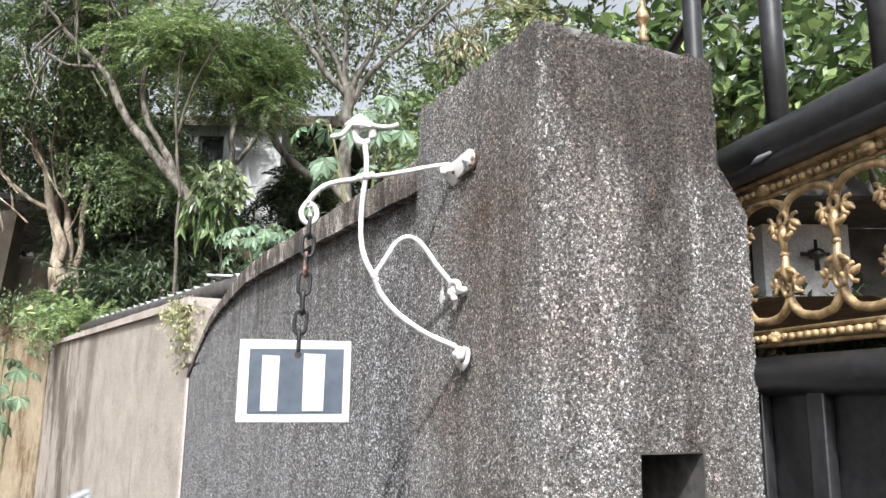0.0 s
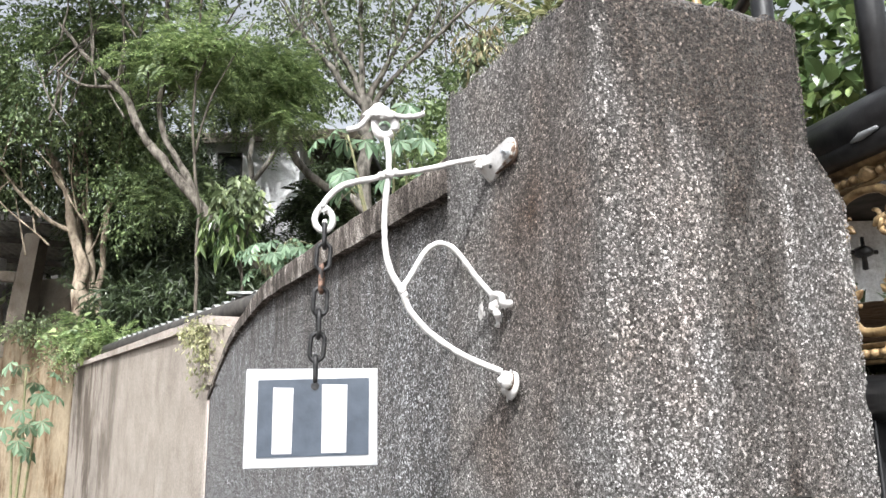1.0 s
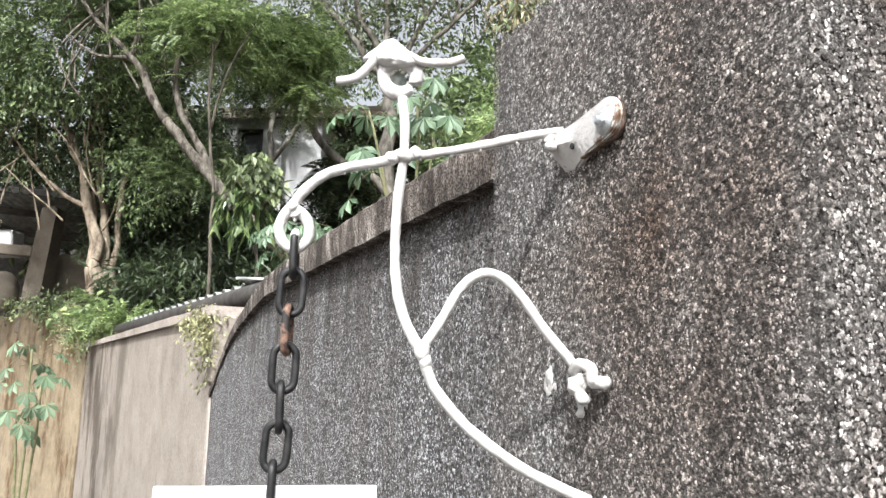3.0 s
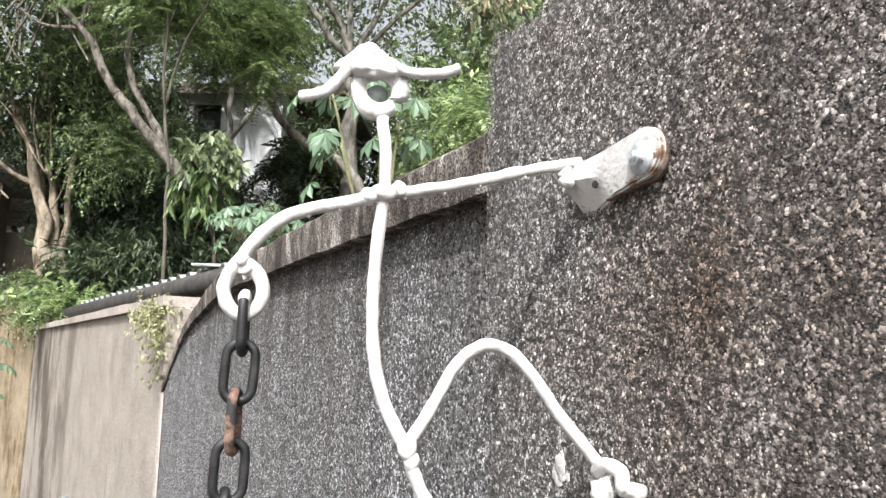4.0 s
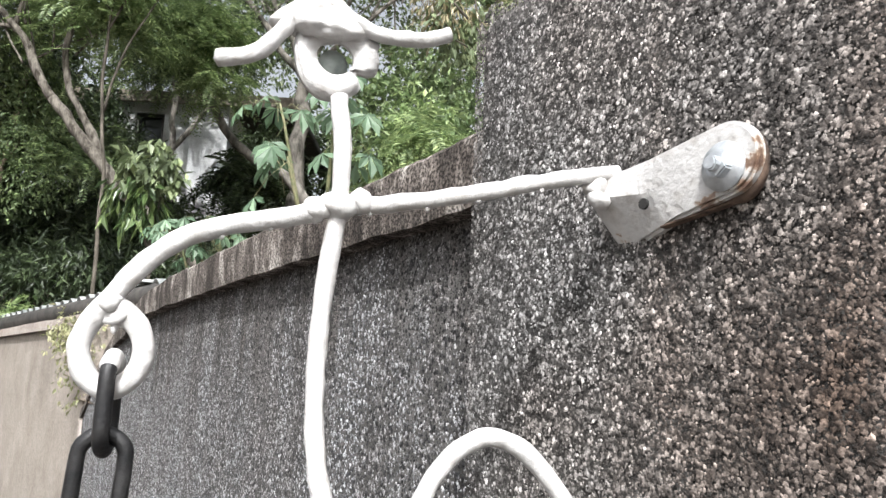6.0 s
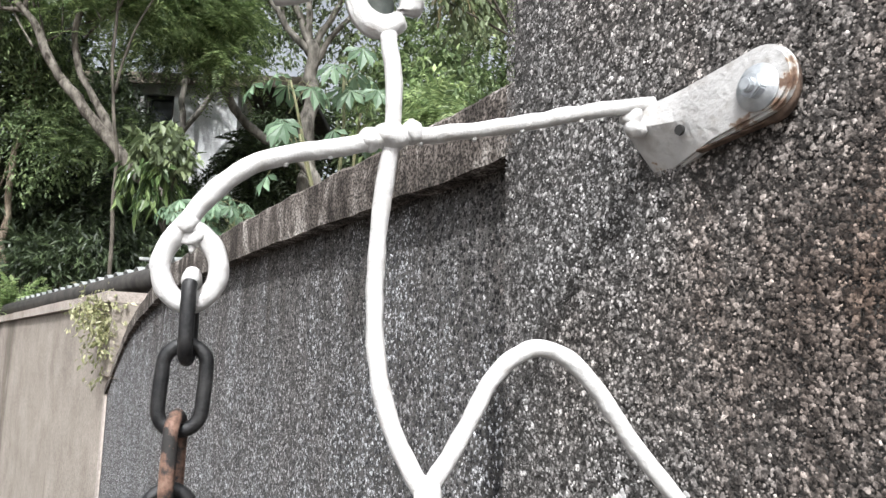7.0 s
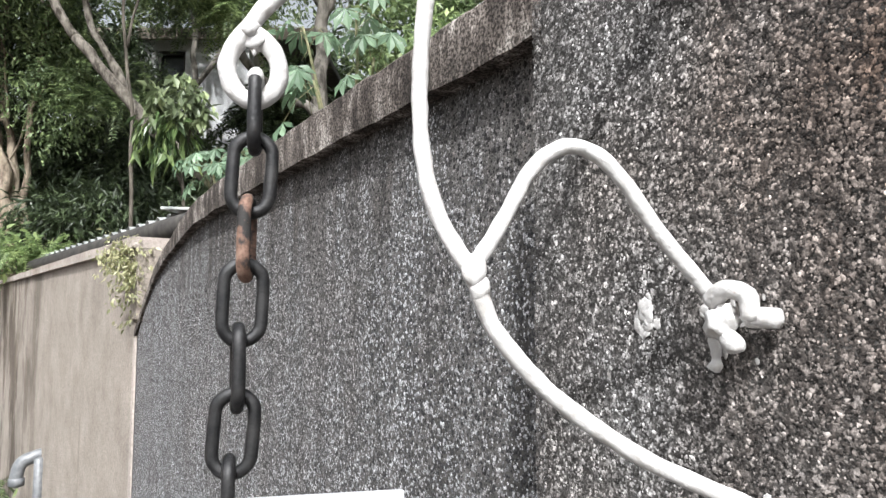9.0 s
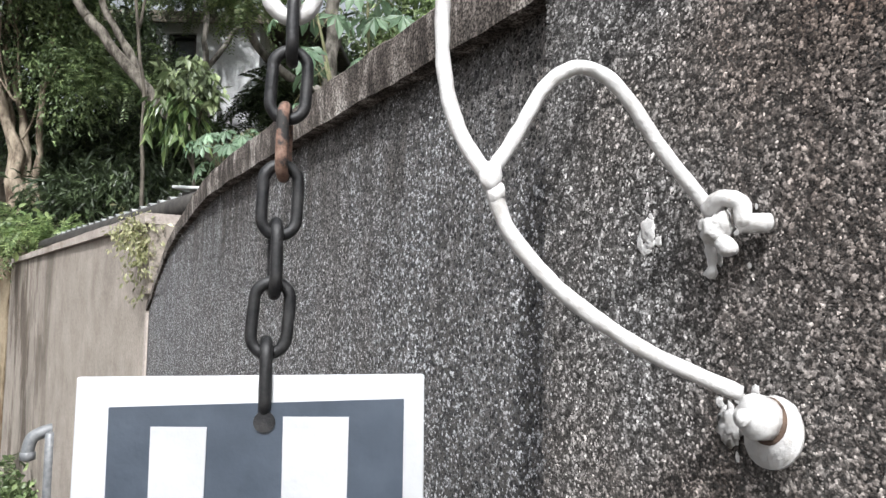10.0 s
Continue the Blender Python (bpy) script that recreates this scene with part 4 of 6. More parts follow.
build_chain()


def build_plaque():
    """A hanging enamel board: navy field, white border, two white painted bars."""
    tl, tr = Vector((-0.3565, 1.310, 1.6310)), Vector((-0.1655, 1.353, 1.6318))
    ex = (tr - tl).normalized()
    bl = Vector((-0.3545, 1.304, 1.487))
    ez = (tl - bl).normalized()
    ey = ez.cross(ex).normalized()
    ez = ex.cross(ey).normalized()
    m = Matrix(((*ex, 0), (*ey, 0), (*ez, 0), (0, 0, 0, 1))).transposed()
    m.translation = tl
    w, h = (tr - tl).length, 0.1435
    t = thing("plaque", "white-bordered navy plaque with white painted bars, hanging from a chain", "plaque")
    t.matrix_basis = m
    part("board", box_bm((w, 0.006, h), 0.0012, 2, Matrix.Translation((w / 2, 0, -h / 2))), PLAQUE_WHITE, t, "white enamelled board")
    fb = prism_bm([(0.0175, -0.0165), (w - 0.0128, -0.0145), (w - 0.0135, -h + 0.0155), (0.0185, -h + 0.0145)], 0.0012)
    bmesh.ops.transform(fb, matrix=Matrix.Translation((0, -0.0034, 0)), verts=fb.verts)
    part("field", fb, PLAQUE_NAVY, t, "navy painted field", False)
    for x0, x1, z0, z1 in ((0.040, 0.070, -0.0275, -0.124), (0.112, 0.150, -0.0235, -0.124)):
        b = prism_bm([(x0, z0), (x1, z0 - 0.001), (x1 - 0.001, z1), (x0 + 0.0005, z1)], 0.0012)
        bmesh.ops.transform(b, matrix=Matrix.Translation((0, -0.0046, 0)), verts=b.verts)
        part("painted_bar", b, PLAQUE_WHITE, t, "white painted bar", False)
    part("hanging_hole", cylinder_bm(0.0062, 0.0014, pose(0.1015, -0.0047, -0.0262, 90, 0, 0), 20), CHAIN_BLACK, t, "dark hanging hole", False)


build_plaque()

# ---- gate ----
GATE_A = Vector((0.560, 1.385, 0))
GATE_DIR = Vector((0.30, -0.954, 0))
GATE_N = Vector((-0.954, -0.30, 0))


def gp(s, z, o=0.0):
    p = GATE_A + GATE_DIR * s + GATE_N * o
    p.z = z
    return p


def build_gate():
    gate = thing("gate", "black steel gate with a gold scrollwork panel, hung beside the pier", "gate", gp(0, -0.3))
    inv = Matrix.Translation(-Vector(gate.location))
    L = 1.9

    def add(name, bm, material, label="", smooth=True, parent=None):
        bmesh.ops.transform(bm, matrix=inv, verts=bm.verts)
        return part(name, bm, material, parent or gate, label, smooth)

    rail = [gp(s, 1.973 + 0.03 * (s + 0.05)) for s in np.linspace(-0.05, L, 12)]
    add("top_rail", tube_bm(rail, 0.046, 24, 0.01), GATE_BLACK, "thick black tube rail")
    add("rail_flash", tube_bm([gp(0.0, 1.927, 0.006), gp(L, 1.927 + 0.03 * L, 0.006)], 0.0125, 8), GOLD, "tarnished gold fillet under the rail")
    add("under_rail", tube_bm([p - Vector((0, 0, 0.031)) + GATE_N * 0.020 for p in rail], 0.02, 16), GATE_BLACK)
    add("weld", tube_bm([gp(0.095, 1.950, 0.041), gp(0.115, 1.953, 0.043), gp(0.145, 1.956, 0.042)], [0.002, 0.0055, 0.003], 10, 0.5, freq=120), PVC, "bare grey weld")
    add("low_rail", tube_bm([gp(s, 1.578 + 0.02 * s) for s in np.linspace(-0.02, L, 8)], 0.034, 24), GATE_BLACK, "black tube rail")
    for i in range(9):
        s = -0.11 + i * 0.23
        add("picket", tube_bm([gp(s, 2.0 if i else 2.02), gp(s, 2.2), gp(s, 2.5), gp(s, 2.8)], 0.0195, 16), GATE_BLACK)
    add("brace_bar", tube_bm([gp(-0.31, 2.285, -0.03), gp(0.12, 2.53, -0.03)], 0.012, 4), GATE_BLACK, "slanting flat bar")
    plate = box_bm((L, 0.004, 1.75), m=Matrix.Translation(gp(L / 2, 0.68, -0.012)) @ pose(0, 0, 0, 0, 0, -72.5))
    add("sheet_panel", plate, GATE_BLACK, "black sheet steel panel", False)
    for s in (0.03, 0.17, 0.55, 0.95, 1.4):
        add("stile", box_bm((0.036, 0.022, 1.76), 0.003, 2, Matrix.Translation(gp(s, 0.68, 0.004)) @ pose(0, 0, 0, 0, 0, -72.5)), GATE_BLACK)
    # gold panel between the rails: beaded bands above and below, rings of scrolls between
    for z0, k in ((1.904, 0.03), (1.642, 0.02)):
        band = box_bm((L, 0.012, 0.013), 0.002, 2, Matrix.Translation(gp(L / 2, z0 + k * L / 2)) @ pose(0, 0, 0, 0, 0, -72.5) @ pose(0, 0, 0, 0, math.degrees(-math.atan(k)), 0))
        bd = add("beaded_band", band, GOLD, "gold beaded band")
        for e in (-0.012, 0.012):
            add("fillet", tube_bm([gp(s, z0 + k * s + e, 0.004) for s in (0.0, L)], 0.004, 8), GOLD, parent=bd)
        beads = bmesh.new()
        for i in range(110):
            s = 0.006 + i * 0.0172
            bmesh.ops.create_icosphere(beads, subdivisions=2, radius=0.0072, matrix=Matrix.Translation(gp(s, z0 + k * s, 0.009)))
        tagged(add("bead_strip", beads, GOLD, "row of gold beads", parent=bd), kind="stuff")

    def scroll(points, r):
        return tube_bm(smooth_line([gp(s, z, o) for s, z, o in points], 5), r, 8, 0.25, freq=90)

    # stems with open quatrefoil nodes, joined above and below by round arches
    pitch, half = 0.1138, 0.062

    def fleur(w, z, sx, up):
        """A three-petalled bud on a short stalk, pointing into the arch."""
        tip = [(w + sx * q, z + up * h, 0.004) for q, h in ((0.009, 0.0), (0.017, 0.002), (0.024, 0.006), (0.033, 0.012))]
        out = [tube_bm([gp(*q) for q in tip], [0.0050, 0.0062, 0.0072, 0.0022], 8, 0.2, freq=150)]
        out.append(scroll([(w + sx * 0.016, z, 0.006), (w + sx * 0.020, z - up * 0.009, 0.007), (w + sx * 0.028, z - up * 0.012, 0.004)], 0.0036))
        out.append(scroll([(w + sx * 0.015, z + up * 0.002, 0.006), (w + sx * 0.016, z + up * 0.012, 0.008), (w + sx * 0.023, z + up * 0.018, 0.005)], 0.0036))
        return out

    for i in range(16):
        w = 0.0045 + i * pitch
        zc = 1.782 + 0.025 * w
        piece = []
        for up in (1, -1):
            zn = zc + up * half
            eye = [(w + 0.0095 * math.cos(q), zn + 0.0105 * math.sin(q), 0.004) for q in np.linspace(0, 2 * math.pi, 13)]
            piece.append(scroll(eye, 0.0042))
            for sx in (-1, 1):
                side = [(w + sx * (0.0095 + 0.0085 * math.cos(q)), zn - up * 0.015 + 0.0085 * math.sin(q), 0.003) for q in np.linspace(0, 2 * math.pi, 11)]
                piece.append(scroll(side, 0.0036))
                piece += fleur(w + sx * 0.006, zn - up * 0.006, sx, -up)
                # curled leaf beside the stem
                piece.append(tube_bm(smooth_line([gp(w, zc + up * 0.026, 0.004), gp(w + sx * 0.011, zc + up * 0.028, 0.008), gp(w + sx * 0.020, zc + up * 0.032, 0.008), gp(w + sx * 0.023, zc + up * 0.039, 0.004)], 4),
                                     [0.0062 - 0.00022 * k for k in range(13)], 8, 0.2, freq=120))
            piece.append(tube_bm([gp(w, zc, 0.004), gp(w, zc + up * 0.018, 0.005), gp(w, zc + up * 0.030, 0.006), gp(w, zn - up * 0.012, 0.004)], [0.0058, 0.0066, 0.0105, 0.0060], 8, 0.2, freq=120))
            m, top = w + pitch / 2, 0.048 if up < 0 else 0.043
            arch = [(w, zn + up * 0.008, 0.0), (w + 0.006, zn + up * 0.024, 0.0), (w + 0.024, zn + up * (top - 0.006), 0.0), (m, zn + up * top, 0.0), (w + pitch - 0.024, zn + up * (top - 0.006), 0.0), (w + pitch - 0.006, zn + up * 0.024, 0.0), (w + pitch, zn + up * 0.008, 0.0)]
            rise = 0.025 * pitch
            piece.append(scroll([(q, z + rise * (q - w) / pitch, o) for q, z, o in arch], 0.0074))
        piece.append(blob_bm(gp(w, zc, 0.005), 0.0078, (1, 1, 0.8), 0.3, 120, 2))
        add("scroll_stem", join_bm(*piece), GOLD, "cast gold scroll stem and arches")
        if i % 2 == 0:
            for z in (1.6435 + 0.02 * w, 1.907 + 0.03 * w):
                add("rosette", blob_bm(gp(w + 0.083, z, 0.008), 0.0145, (1.0, 0.9, 0.75), 0.5, 190, 3), GOLD)
    zf = 2.395
    fin = tube_bm([gp(-0.336, zf + 0.010 * k, -0.02) for k in range(13)], [0.009, 0.014, 0.008, 0.013, 0.007, 0.009, 0.015, 0.017, 0.014, 0.010, 0.007, 0.004, 0.0015], 12)
    add("finial", fin, GOLD, "gold spear finial")
    add("finial_post", tube_bm([gp(-0.336, 1.6, -0.02), gp(-0.336, zf, -0.02)], 0.011, 12), GATE_BLACK)


build_gate()


# ---- beyond the walls: sheet roof, shelter, house ----
def corrugated(a, b, rise_dir, pitch, amp, thick=0.0):
    """A corrugated sheet: ridges cross the line a-b and run along rise_dir."""
    n = int((b - a).length / pitch * 8)
    d = (b - a).normalized()
    up = d.cross(rise_dir).normalized()
    if up.z < 0:
        up = -up
    verts, faces = [], []
    for i in range(n + 1):
        p = a.lerp(b, i / n) + up * amp * math.cos(i / 8 * 2 * math.pi)
        verts += [p, p + rise_dir, p + rise_dir - up * 0.003, p - up * 0.003]
    for i in range(n):
        for k in range(4):
            faces.append((i * 4 + k, i * 4 + (k + 1) % 4, i * 4 + 4 + (k + 1) % 4, i * 4 + 4 + k))
    bm = bmesh.new()
    vs = [bm.verts.new(v) for v in verts]
    for f in faces:
        bm.faces.new([vs[i] for i in f])
    bmesh.ops.recalc_face_normals(bm, faces=bm.faces)
    return bm


def build_sheet_roof():
    t = thing("lean_to_roof", "low corrugated metal roof on a dark fascia behind the tan wall", "roof")
    a, b = Vector((-1.75, 5.95, 2.45)), Vector((-5.12, 10.05, 2.38))
    part("sheet", corrugated(a, b, Vector((1.1, 0.9, 0.10)), 0.25, 0.034), SHEET, t, "weathered corrugated sheet")
    part("fascia", tube_bm([a + Vector((-0.06, -0.05, -0.115)), b + Vector((-0.06, -0.05, -0.115))], 0.082, 12), DARK, t, "black fascia pipe")
    slab("back_board", Vector((a.x + 0.1, a.y + 0.08, 0)), Vector((b.x + 0.1, b.y + 0.08, 0)), 1.6, 2.30, 0.05, DARK, t)
    part("end_flashing", box_bm((0.92, 0.30, 0.022), 0.004, 2, Matrix.Translation((-1.70, 6.32, 2.462)) @ pose(0, 0, 0, 2, 2, -4)), SHEET, t, "pale metal flashing")
    part("end_board", box_bm((0.84, 0.05, 0.34), 0.006, 1, Matrix.Translation((-1.69, 6.24, 2.27)) @ pose(0, 0, 0, 0, 0, -4)), DARK, t, "dark board under the flashing", False)


build_sheet_roof()


def build_shelter():
    t = thing("shelter", "open shelter with a concrete column and corrugated roof on the bank", "shelter", (-8.7, 13.5, 2.6))
    inv = Matrix.Translation(-Vector(t.location))

    def add(name, bm, material, label="", smooth=False):
        bmesh.ops.transform(bm, matrix=inv, verts=bm.verts)
        return part(name, bm, material, t, label, smooth)

    add("column", tube_bm([Vector((-8.72, 13.4, 2.4)), Vector((-8.66, 13.4, 3.3)), Vector((-8.52, 13.4, 4.7))], [0.26, 0.25, 0.21], 4, 0.06, freq=6), CONCRETE, "rough concrete column")
    add("roof_sheet", corrugated(Vector((-12.5, 12.9, 5.45)), Vector((-7.6, 13.3, 5.0)), Vector((0.3, 3.5, -0.75)), 0.2, 0.03), SHEET, "grey corrugated roof sheet")
    for y in (13.1, 14.2, 15.4):
        add("rafter", box_bm((5.2, 0.08, 0.12), 0.01, 1, Matrix.Translation((-10.0, y, 5.10 - 0.215 * (y - 13.1))) @ pose(0, 0, 0, 0, 5.2, 4)), DARK)
    add("beam", box_bm((1.5, 0.16, 0.2), 0.02, 1, Matrix.Translation((-9.5, 13.3, 3.95)) @ pose(0, 0, 0, 0, 5, 0)), CONCRETE, "broken concrete beam")
    add("back_panel", box_bm((2.2, 0.12, 1.3), 0.02, 1, Matrix.Translation((-7.6, 14.0, 3.35)) @ pose(0, 0, 0, 0, -4, 8)), CONCRETE, "grey cement parapet")
    add("back_wall", box_bm((6, 0.15, 2.6), 0.02, 1, Matrix.Translation((-11, 16.8, 3.6))), DARK)
    add("rock", blob_bm((-9.35, 13.3, 3.1), 0.36, (1.1, 0.8, 1.1), 0.3, 3), CONCRETE, "", True)
    add("white_tub", box_bm((0.45, 0.4, 0.5), 0.05, 2, Matrix.Translation((-9.75, 13.9, 4.15))), WHITE_WALL, "white plastic tub")
    add("white_tub", box_bm((0.35, 0.35, 0.35), 0.04, 2, Matrix.Translation((-10.4, 14.0, 3.6))), WHITE_WALL)


build_shelter()


def build_house():
    t = thing("house", "white plastered house with dark shuttered window seen among trees", "house", (-4.6, 14.3, 3.0))
    inv = Matrix.Translation(-Vector(t.location))

    def add(name, bm, material, label="", smooth=False, parent=None):
        bmesh.ops.transform(bm, matrix=inv, verts=bm.verts)
        return part(name, bm, material, parent or t, label, smooth)

    # wall with a real opening: pieces round the window
    y, d = 14.3, 0.25
    x0, x1, z0, z1 = -6.6, -3.68, 2.4, 6.75
    wx0, wx1, wz0, wz1 = -5.40, -4.86, 5.92, 6.55
    for a, b, c, e in ((x0, wx0, z0, z1), (wx1, x1, z0, z1), (wx0, wx1, z0, wz0), (wx0, wx1, wz1, z1)):
        add("wall_panel", box_bm((b - a, d, e - c), 0, 1, Matrix.Translation(((a + b) / 2, y, (c + e) / 2))), WHITE_WALL)
    side = box_bm((0.25, 5, 4.35), 0, 1, Matrix.Translation((-3.805, y + 2.7, 4.575)))
    add("side_wall", side, WHITE_WALL)
    win = add("window", box_bm((0.54, 0.03, 0.63), 0, 1, Matrix.Translation((-5.13, y + 0.06, 6.235))), GLASS_DARK, "dark glass pane")
    for cx, cz, sx, sz in ((-5.13, 6.52, 0.54, 0.06), (-5.13, 5.95, 0.54, 0.06), (-5.37, 6.235, 0.06, 0.51), (-4.89, 6.235, 0.06, 0.51)):
        add("window_frame", box_bm((sx, 0.07, sz), 0.006, 1, Matrix.Translation((cx, y - 0.02, cz))), DARK, parent=win)
    add("door_leaf", box_bm((0.3, 0.05, 2.0), 0.006, 1, Matrix.Translation((-3.95, y - 0.16, 4.9))), WHITE_WALL)
    add("roof", box_bm((5.0, 5.6, 0.14), 0.02, 1, Matrix.Translation((-4.9, y + 2.55, 6.95)) @ pose(0, 0, 0, 3, 0, 0)), DARK, "dark overhanging roof slab")
    add("eave_board", box_bm((5.0, 0.05, 0.22), 0.01, 1, Matrix.Translation((-4.9, y - 0.28, 6.80))), CONCRETE, "weathered eave board")


build_house()


def build_pipe():
    line = smooth_line([(-3.62, 7.62, 0.46), (-3.70, 7.56, 0.45), (-3.80, 7.50, 0.40), (-3.83, 7.48, 0.30), (-3.83, 7.48, 0.22)], 6)
    t = thing("drain_pipe", "grey plastic drain pipe with elbow fixed on the tan wall", "pipe", (-3.7, 7.5, 0.2))
    inv = Matrix.Translation(-Vector(t.location))
    for name, bm in (("elbow", tube_bm(line, 0.055, 16)), ("collar", tube_bm([Vector((-3.83, 7.48, 0.27)), Vector((-3.83, 7.48, 0.21))], 0.066, 16)),
                     ("downpipe", tube_bm([Vector((-3.63, 7.47, 0.44)), Vector((-3.63, 7.47, 0.1)), Vector((-3.63, 7.47, -1.0))], 0.045, 14))):
        bmesh.ops.transform(bm, matrix=inv, verts=bm.verts)
        part(name, bm, PVC, t)


build_pipe()


def build_garden_house():
    """What shows through the gate: a pale wall with a dark door and a small wall lantern."""
    t = thing("garden_house", "pale grey house wall with dark door and lantern behind the gate", "house", (3.0, 5.6, 0))
    inv = Matrix.Translation(-Vector(t.location))

    def add(name, bm, material, label="", smooth=False, parent=None):
        bmesh.ops.transform(bm, matrix=inv, verts=bm.verts)
        return part(name, bm, material, parent or t, label, smooth)

    add("wall_panel", box_bm((0.62, 0.2, 2.75), 0, 1, Matrix.Translation((2.53, 5.4, 1.38))), WHITE_WALL)
    add("wall_panel", box_bm((2.0, 0.2, 3.2), 0, 1, Matrix.Translation((4.9, 5.4, 1.5))), CONCRETE)
    # dark block over the pale wall: the roof's shade given as a solid
    add("eave", box_bm((4.0, 0.9, 0.5), 0.02, 1, Matrix.Translation((3.4, 5.1, 3.03))), DARK, "dark eave block standing in for the roof's shade")
    add("door", box_bm((1.06, 0.06, 2.75), 0.01, 1, Matrix.Translation((3.37, 5.44, 1.38))), DARK, "dark timber door")
    add("wall_panel", box_bm((1.1, 0.2, 3.2), 0, 1, Matrix.Translation((1.67, 5.6, 1.5))), DARK, "dark boarded wall")
    add("lantern", join_bm(blob_bm((2.55, 5.2, 2.52), 0.06, (1, 1, 0.7), 0.2, 30), tube_bm([Vector((2.55, 5.2, 2.62)), Vector((2.55, 5.2, 2.4))], [0.012, 0.02], 8),
                           tube_bm([Vector((2.45, 5.22, 2.52)), Vector((2.65, 5.22, 2.52))], 0.016, 8)), GATE_BLACK, "black iron wall lantern", True)


build_garden_house()


# ---- plants ----
def leaf_shape(kind):
    """Corner points (across, along, lift) and faces of one leaf of length 1."""
    if kind == "narrow":
        return np.array([(0, 0, 0), (-0.14, 0.45, 0.05), (0, 1, -0.08), (0.14, 0.45, 0.05)]), [(0, 1, 2), (0, 2, 3)]
    if kind == "broad":
        return np.array([(0, 0, 0), (-0.30, 0.35, 0.07), (-0.22, 0.75, 0.03), (0, 1, -0.10), (0.22, 0.75, 0.03), (0.30, 0.35, 0.07), (0, 0.5, 0)]), [(0, 1, 6), (1, 2, 6), (2, 3, 6), (3, 4, 6), (4, 5, 6), (5, 0, 6)]
    if kind == "finger":
        return np.array([(0, 0, 0), (-0.06, 0.25, 0.02), (-0.19, 0.66, 0.03), (0, 1, -0.14), (0.19, 0.66, 0.03), (0.06, 0.25, 0.02), (0, 0.5, -0.02)]), [(0, 1, 6), (1, 2, 6), (2, 3, 6), (3, 4, 6), (4, 5, 6), (5, 0, 6)]
    return np.array([(0, 0, 0), (-0.24, 0.45, 0.06), (0, 1, -0.08), (0.24, 0.45, 0.06)]), [(0, 1, 2), (0, 2, 3)]


def place_leaves(pos, along, up, size, kind):
    """Arrays of verts and triangles for many leaves, each with its own pose."""
    shape, tris = leaf_shape(kind)
    along = along / np.linalg.norm(along, axis=1, keepdims=True)
    across = np.cross(along, up)
    across /= np.maximum(np.linalg.norm(across, axis=1, keepdims=True), 1e-6)
    nrm = np.cross(across, along)
    s = size[:, None, None]
    v = pos[:, None] + s * (shape[None, :, 0, None] * across[:, None] + shape[None, :, 1, None] * along[:, None] + shape[None, :, 2, None] * nrm[:, None])
    k = len(shape)
    f = np.concatenate([np.arange(len(pos))[:, None] * k + np.array([t]) for t in tris], 0)
    return v.reshape(-1, 3), f


def unit(v):
    return v / np.maximum(np.linalg.norm(v, axis=1, keepdims=True), 1e-6)


def leaf_cloud(rng, centre, radii, clumps, per, size, kind, droop=0.35, spread=0.16):
    """Leaves in clumps on twigs inside an uneven lobe."""
    d = unit(rng.normal(size=(clumps, 3)))
    r = rng.uniform(0.15, 1.0, clumps)[:, None] ** 0.5
    c = np.array(centre) + d * r * np.array(radii)
    n = clumps * per
    twig = unit(rng.normal(size=(clumps, 3)) + d * 1.2 + np.array([0, 0, -droop]))
    t = rng.uniform(-0.5, 0.7, n)[:, None] * spread * 2
    base = np.repeat(c, per, 0) + np.repeat(twig, per, 0) * t + rng.normal(scale=spread * 0.28, size=(n, 3))
    along = np.repeat(twig, per, 0) * 0.8 + rng.normal(scale=0.55, size=(n, 3)) + np.array([0, 0, -droop])
    up = np.array([[0, 0, 1.0]]) + rng.normal(scale=0.45, size=(n, 3))
    return place_leaves(base, along, up, size * rng.uniform(0.55, 1.25, n), kind)


def fronds(rng, centre, radii, count, length, pairs, leaflet, droop=0.3):
    """Feathered leaves: a midrib with pairs of narrow leaflets."""
    d = unit(rng.normal(size=(count, 3)) * np.array([1, 1, 0.6]))
    base = np.array(centre) + d * rng.uniform(0.0, 0.9, count)[:, None] * np.array(radii)
    axis = unit(d * np.array([1, 1, 0.3]) + rng.normal(scale=0.5, size=(count, 3)))
    L = length * rng.uniform(0.7, 1.25, count)
    pos, along, ups, size = [], [], [], []
    side = unit(np.cross(axis, np.array([[0, 0, 1.0]]) + rng.normal(scale=0.25, size=(count, 3))))
    nrm = np.cross(side, axis)
    for k in range(pairs):
        t = (k + 1) / pairs
        p = base + axis * (L * t)[:, None] + np.array([0, 0, -1]) * (droop * L * t * t)[:, None]
        for s in (-1, 1):
            pos.append(p)
            along.append(side * s + axis * 0.45 + rng.normal(scale=0.12, size=(count, 3)) + np.array([0, 0, -0.15]))
            ups.append(nrm + rng.normal(scale=0.15, size=(count, 3)))
            size.append(leaflet * (1.1 - 0.6 * abs(t - 0.4)) * rng.uniform(0.8, 1.1, count))
    return place_leaves(np.concatenate(pos), np.concatenate(along), np.concatenate(ups), np.concatenate(size), "narrow")


def merge(sets):
    vs, fs, off = [], [], 0
    for v, f in sets:
        vs.append(v)
        fs.append(f + off)
        off += len(v)
    return np.concatenate(vs), np.concatenate(fs)


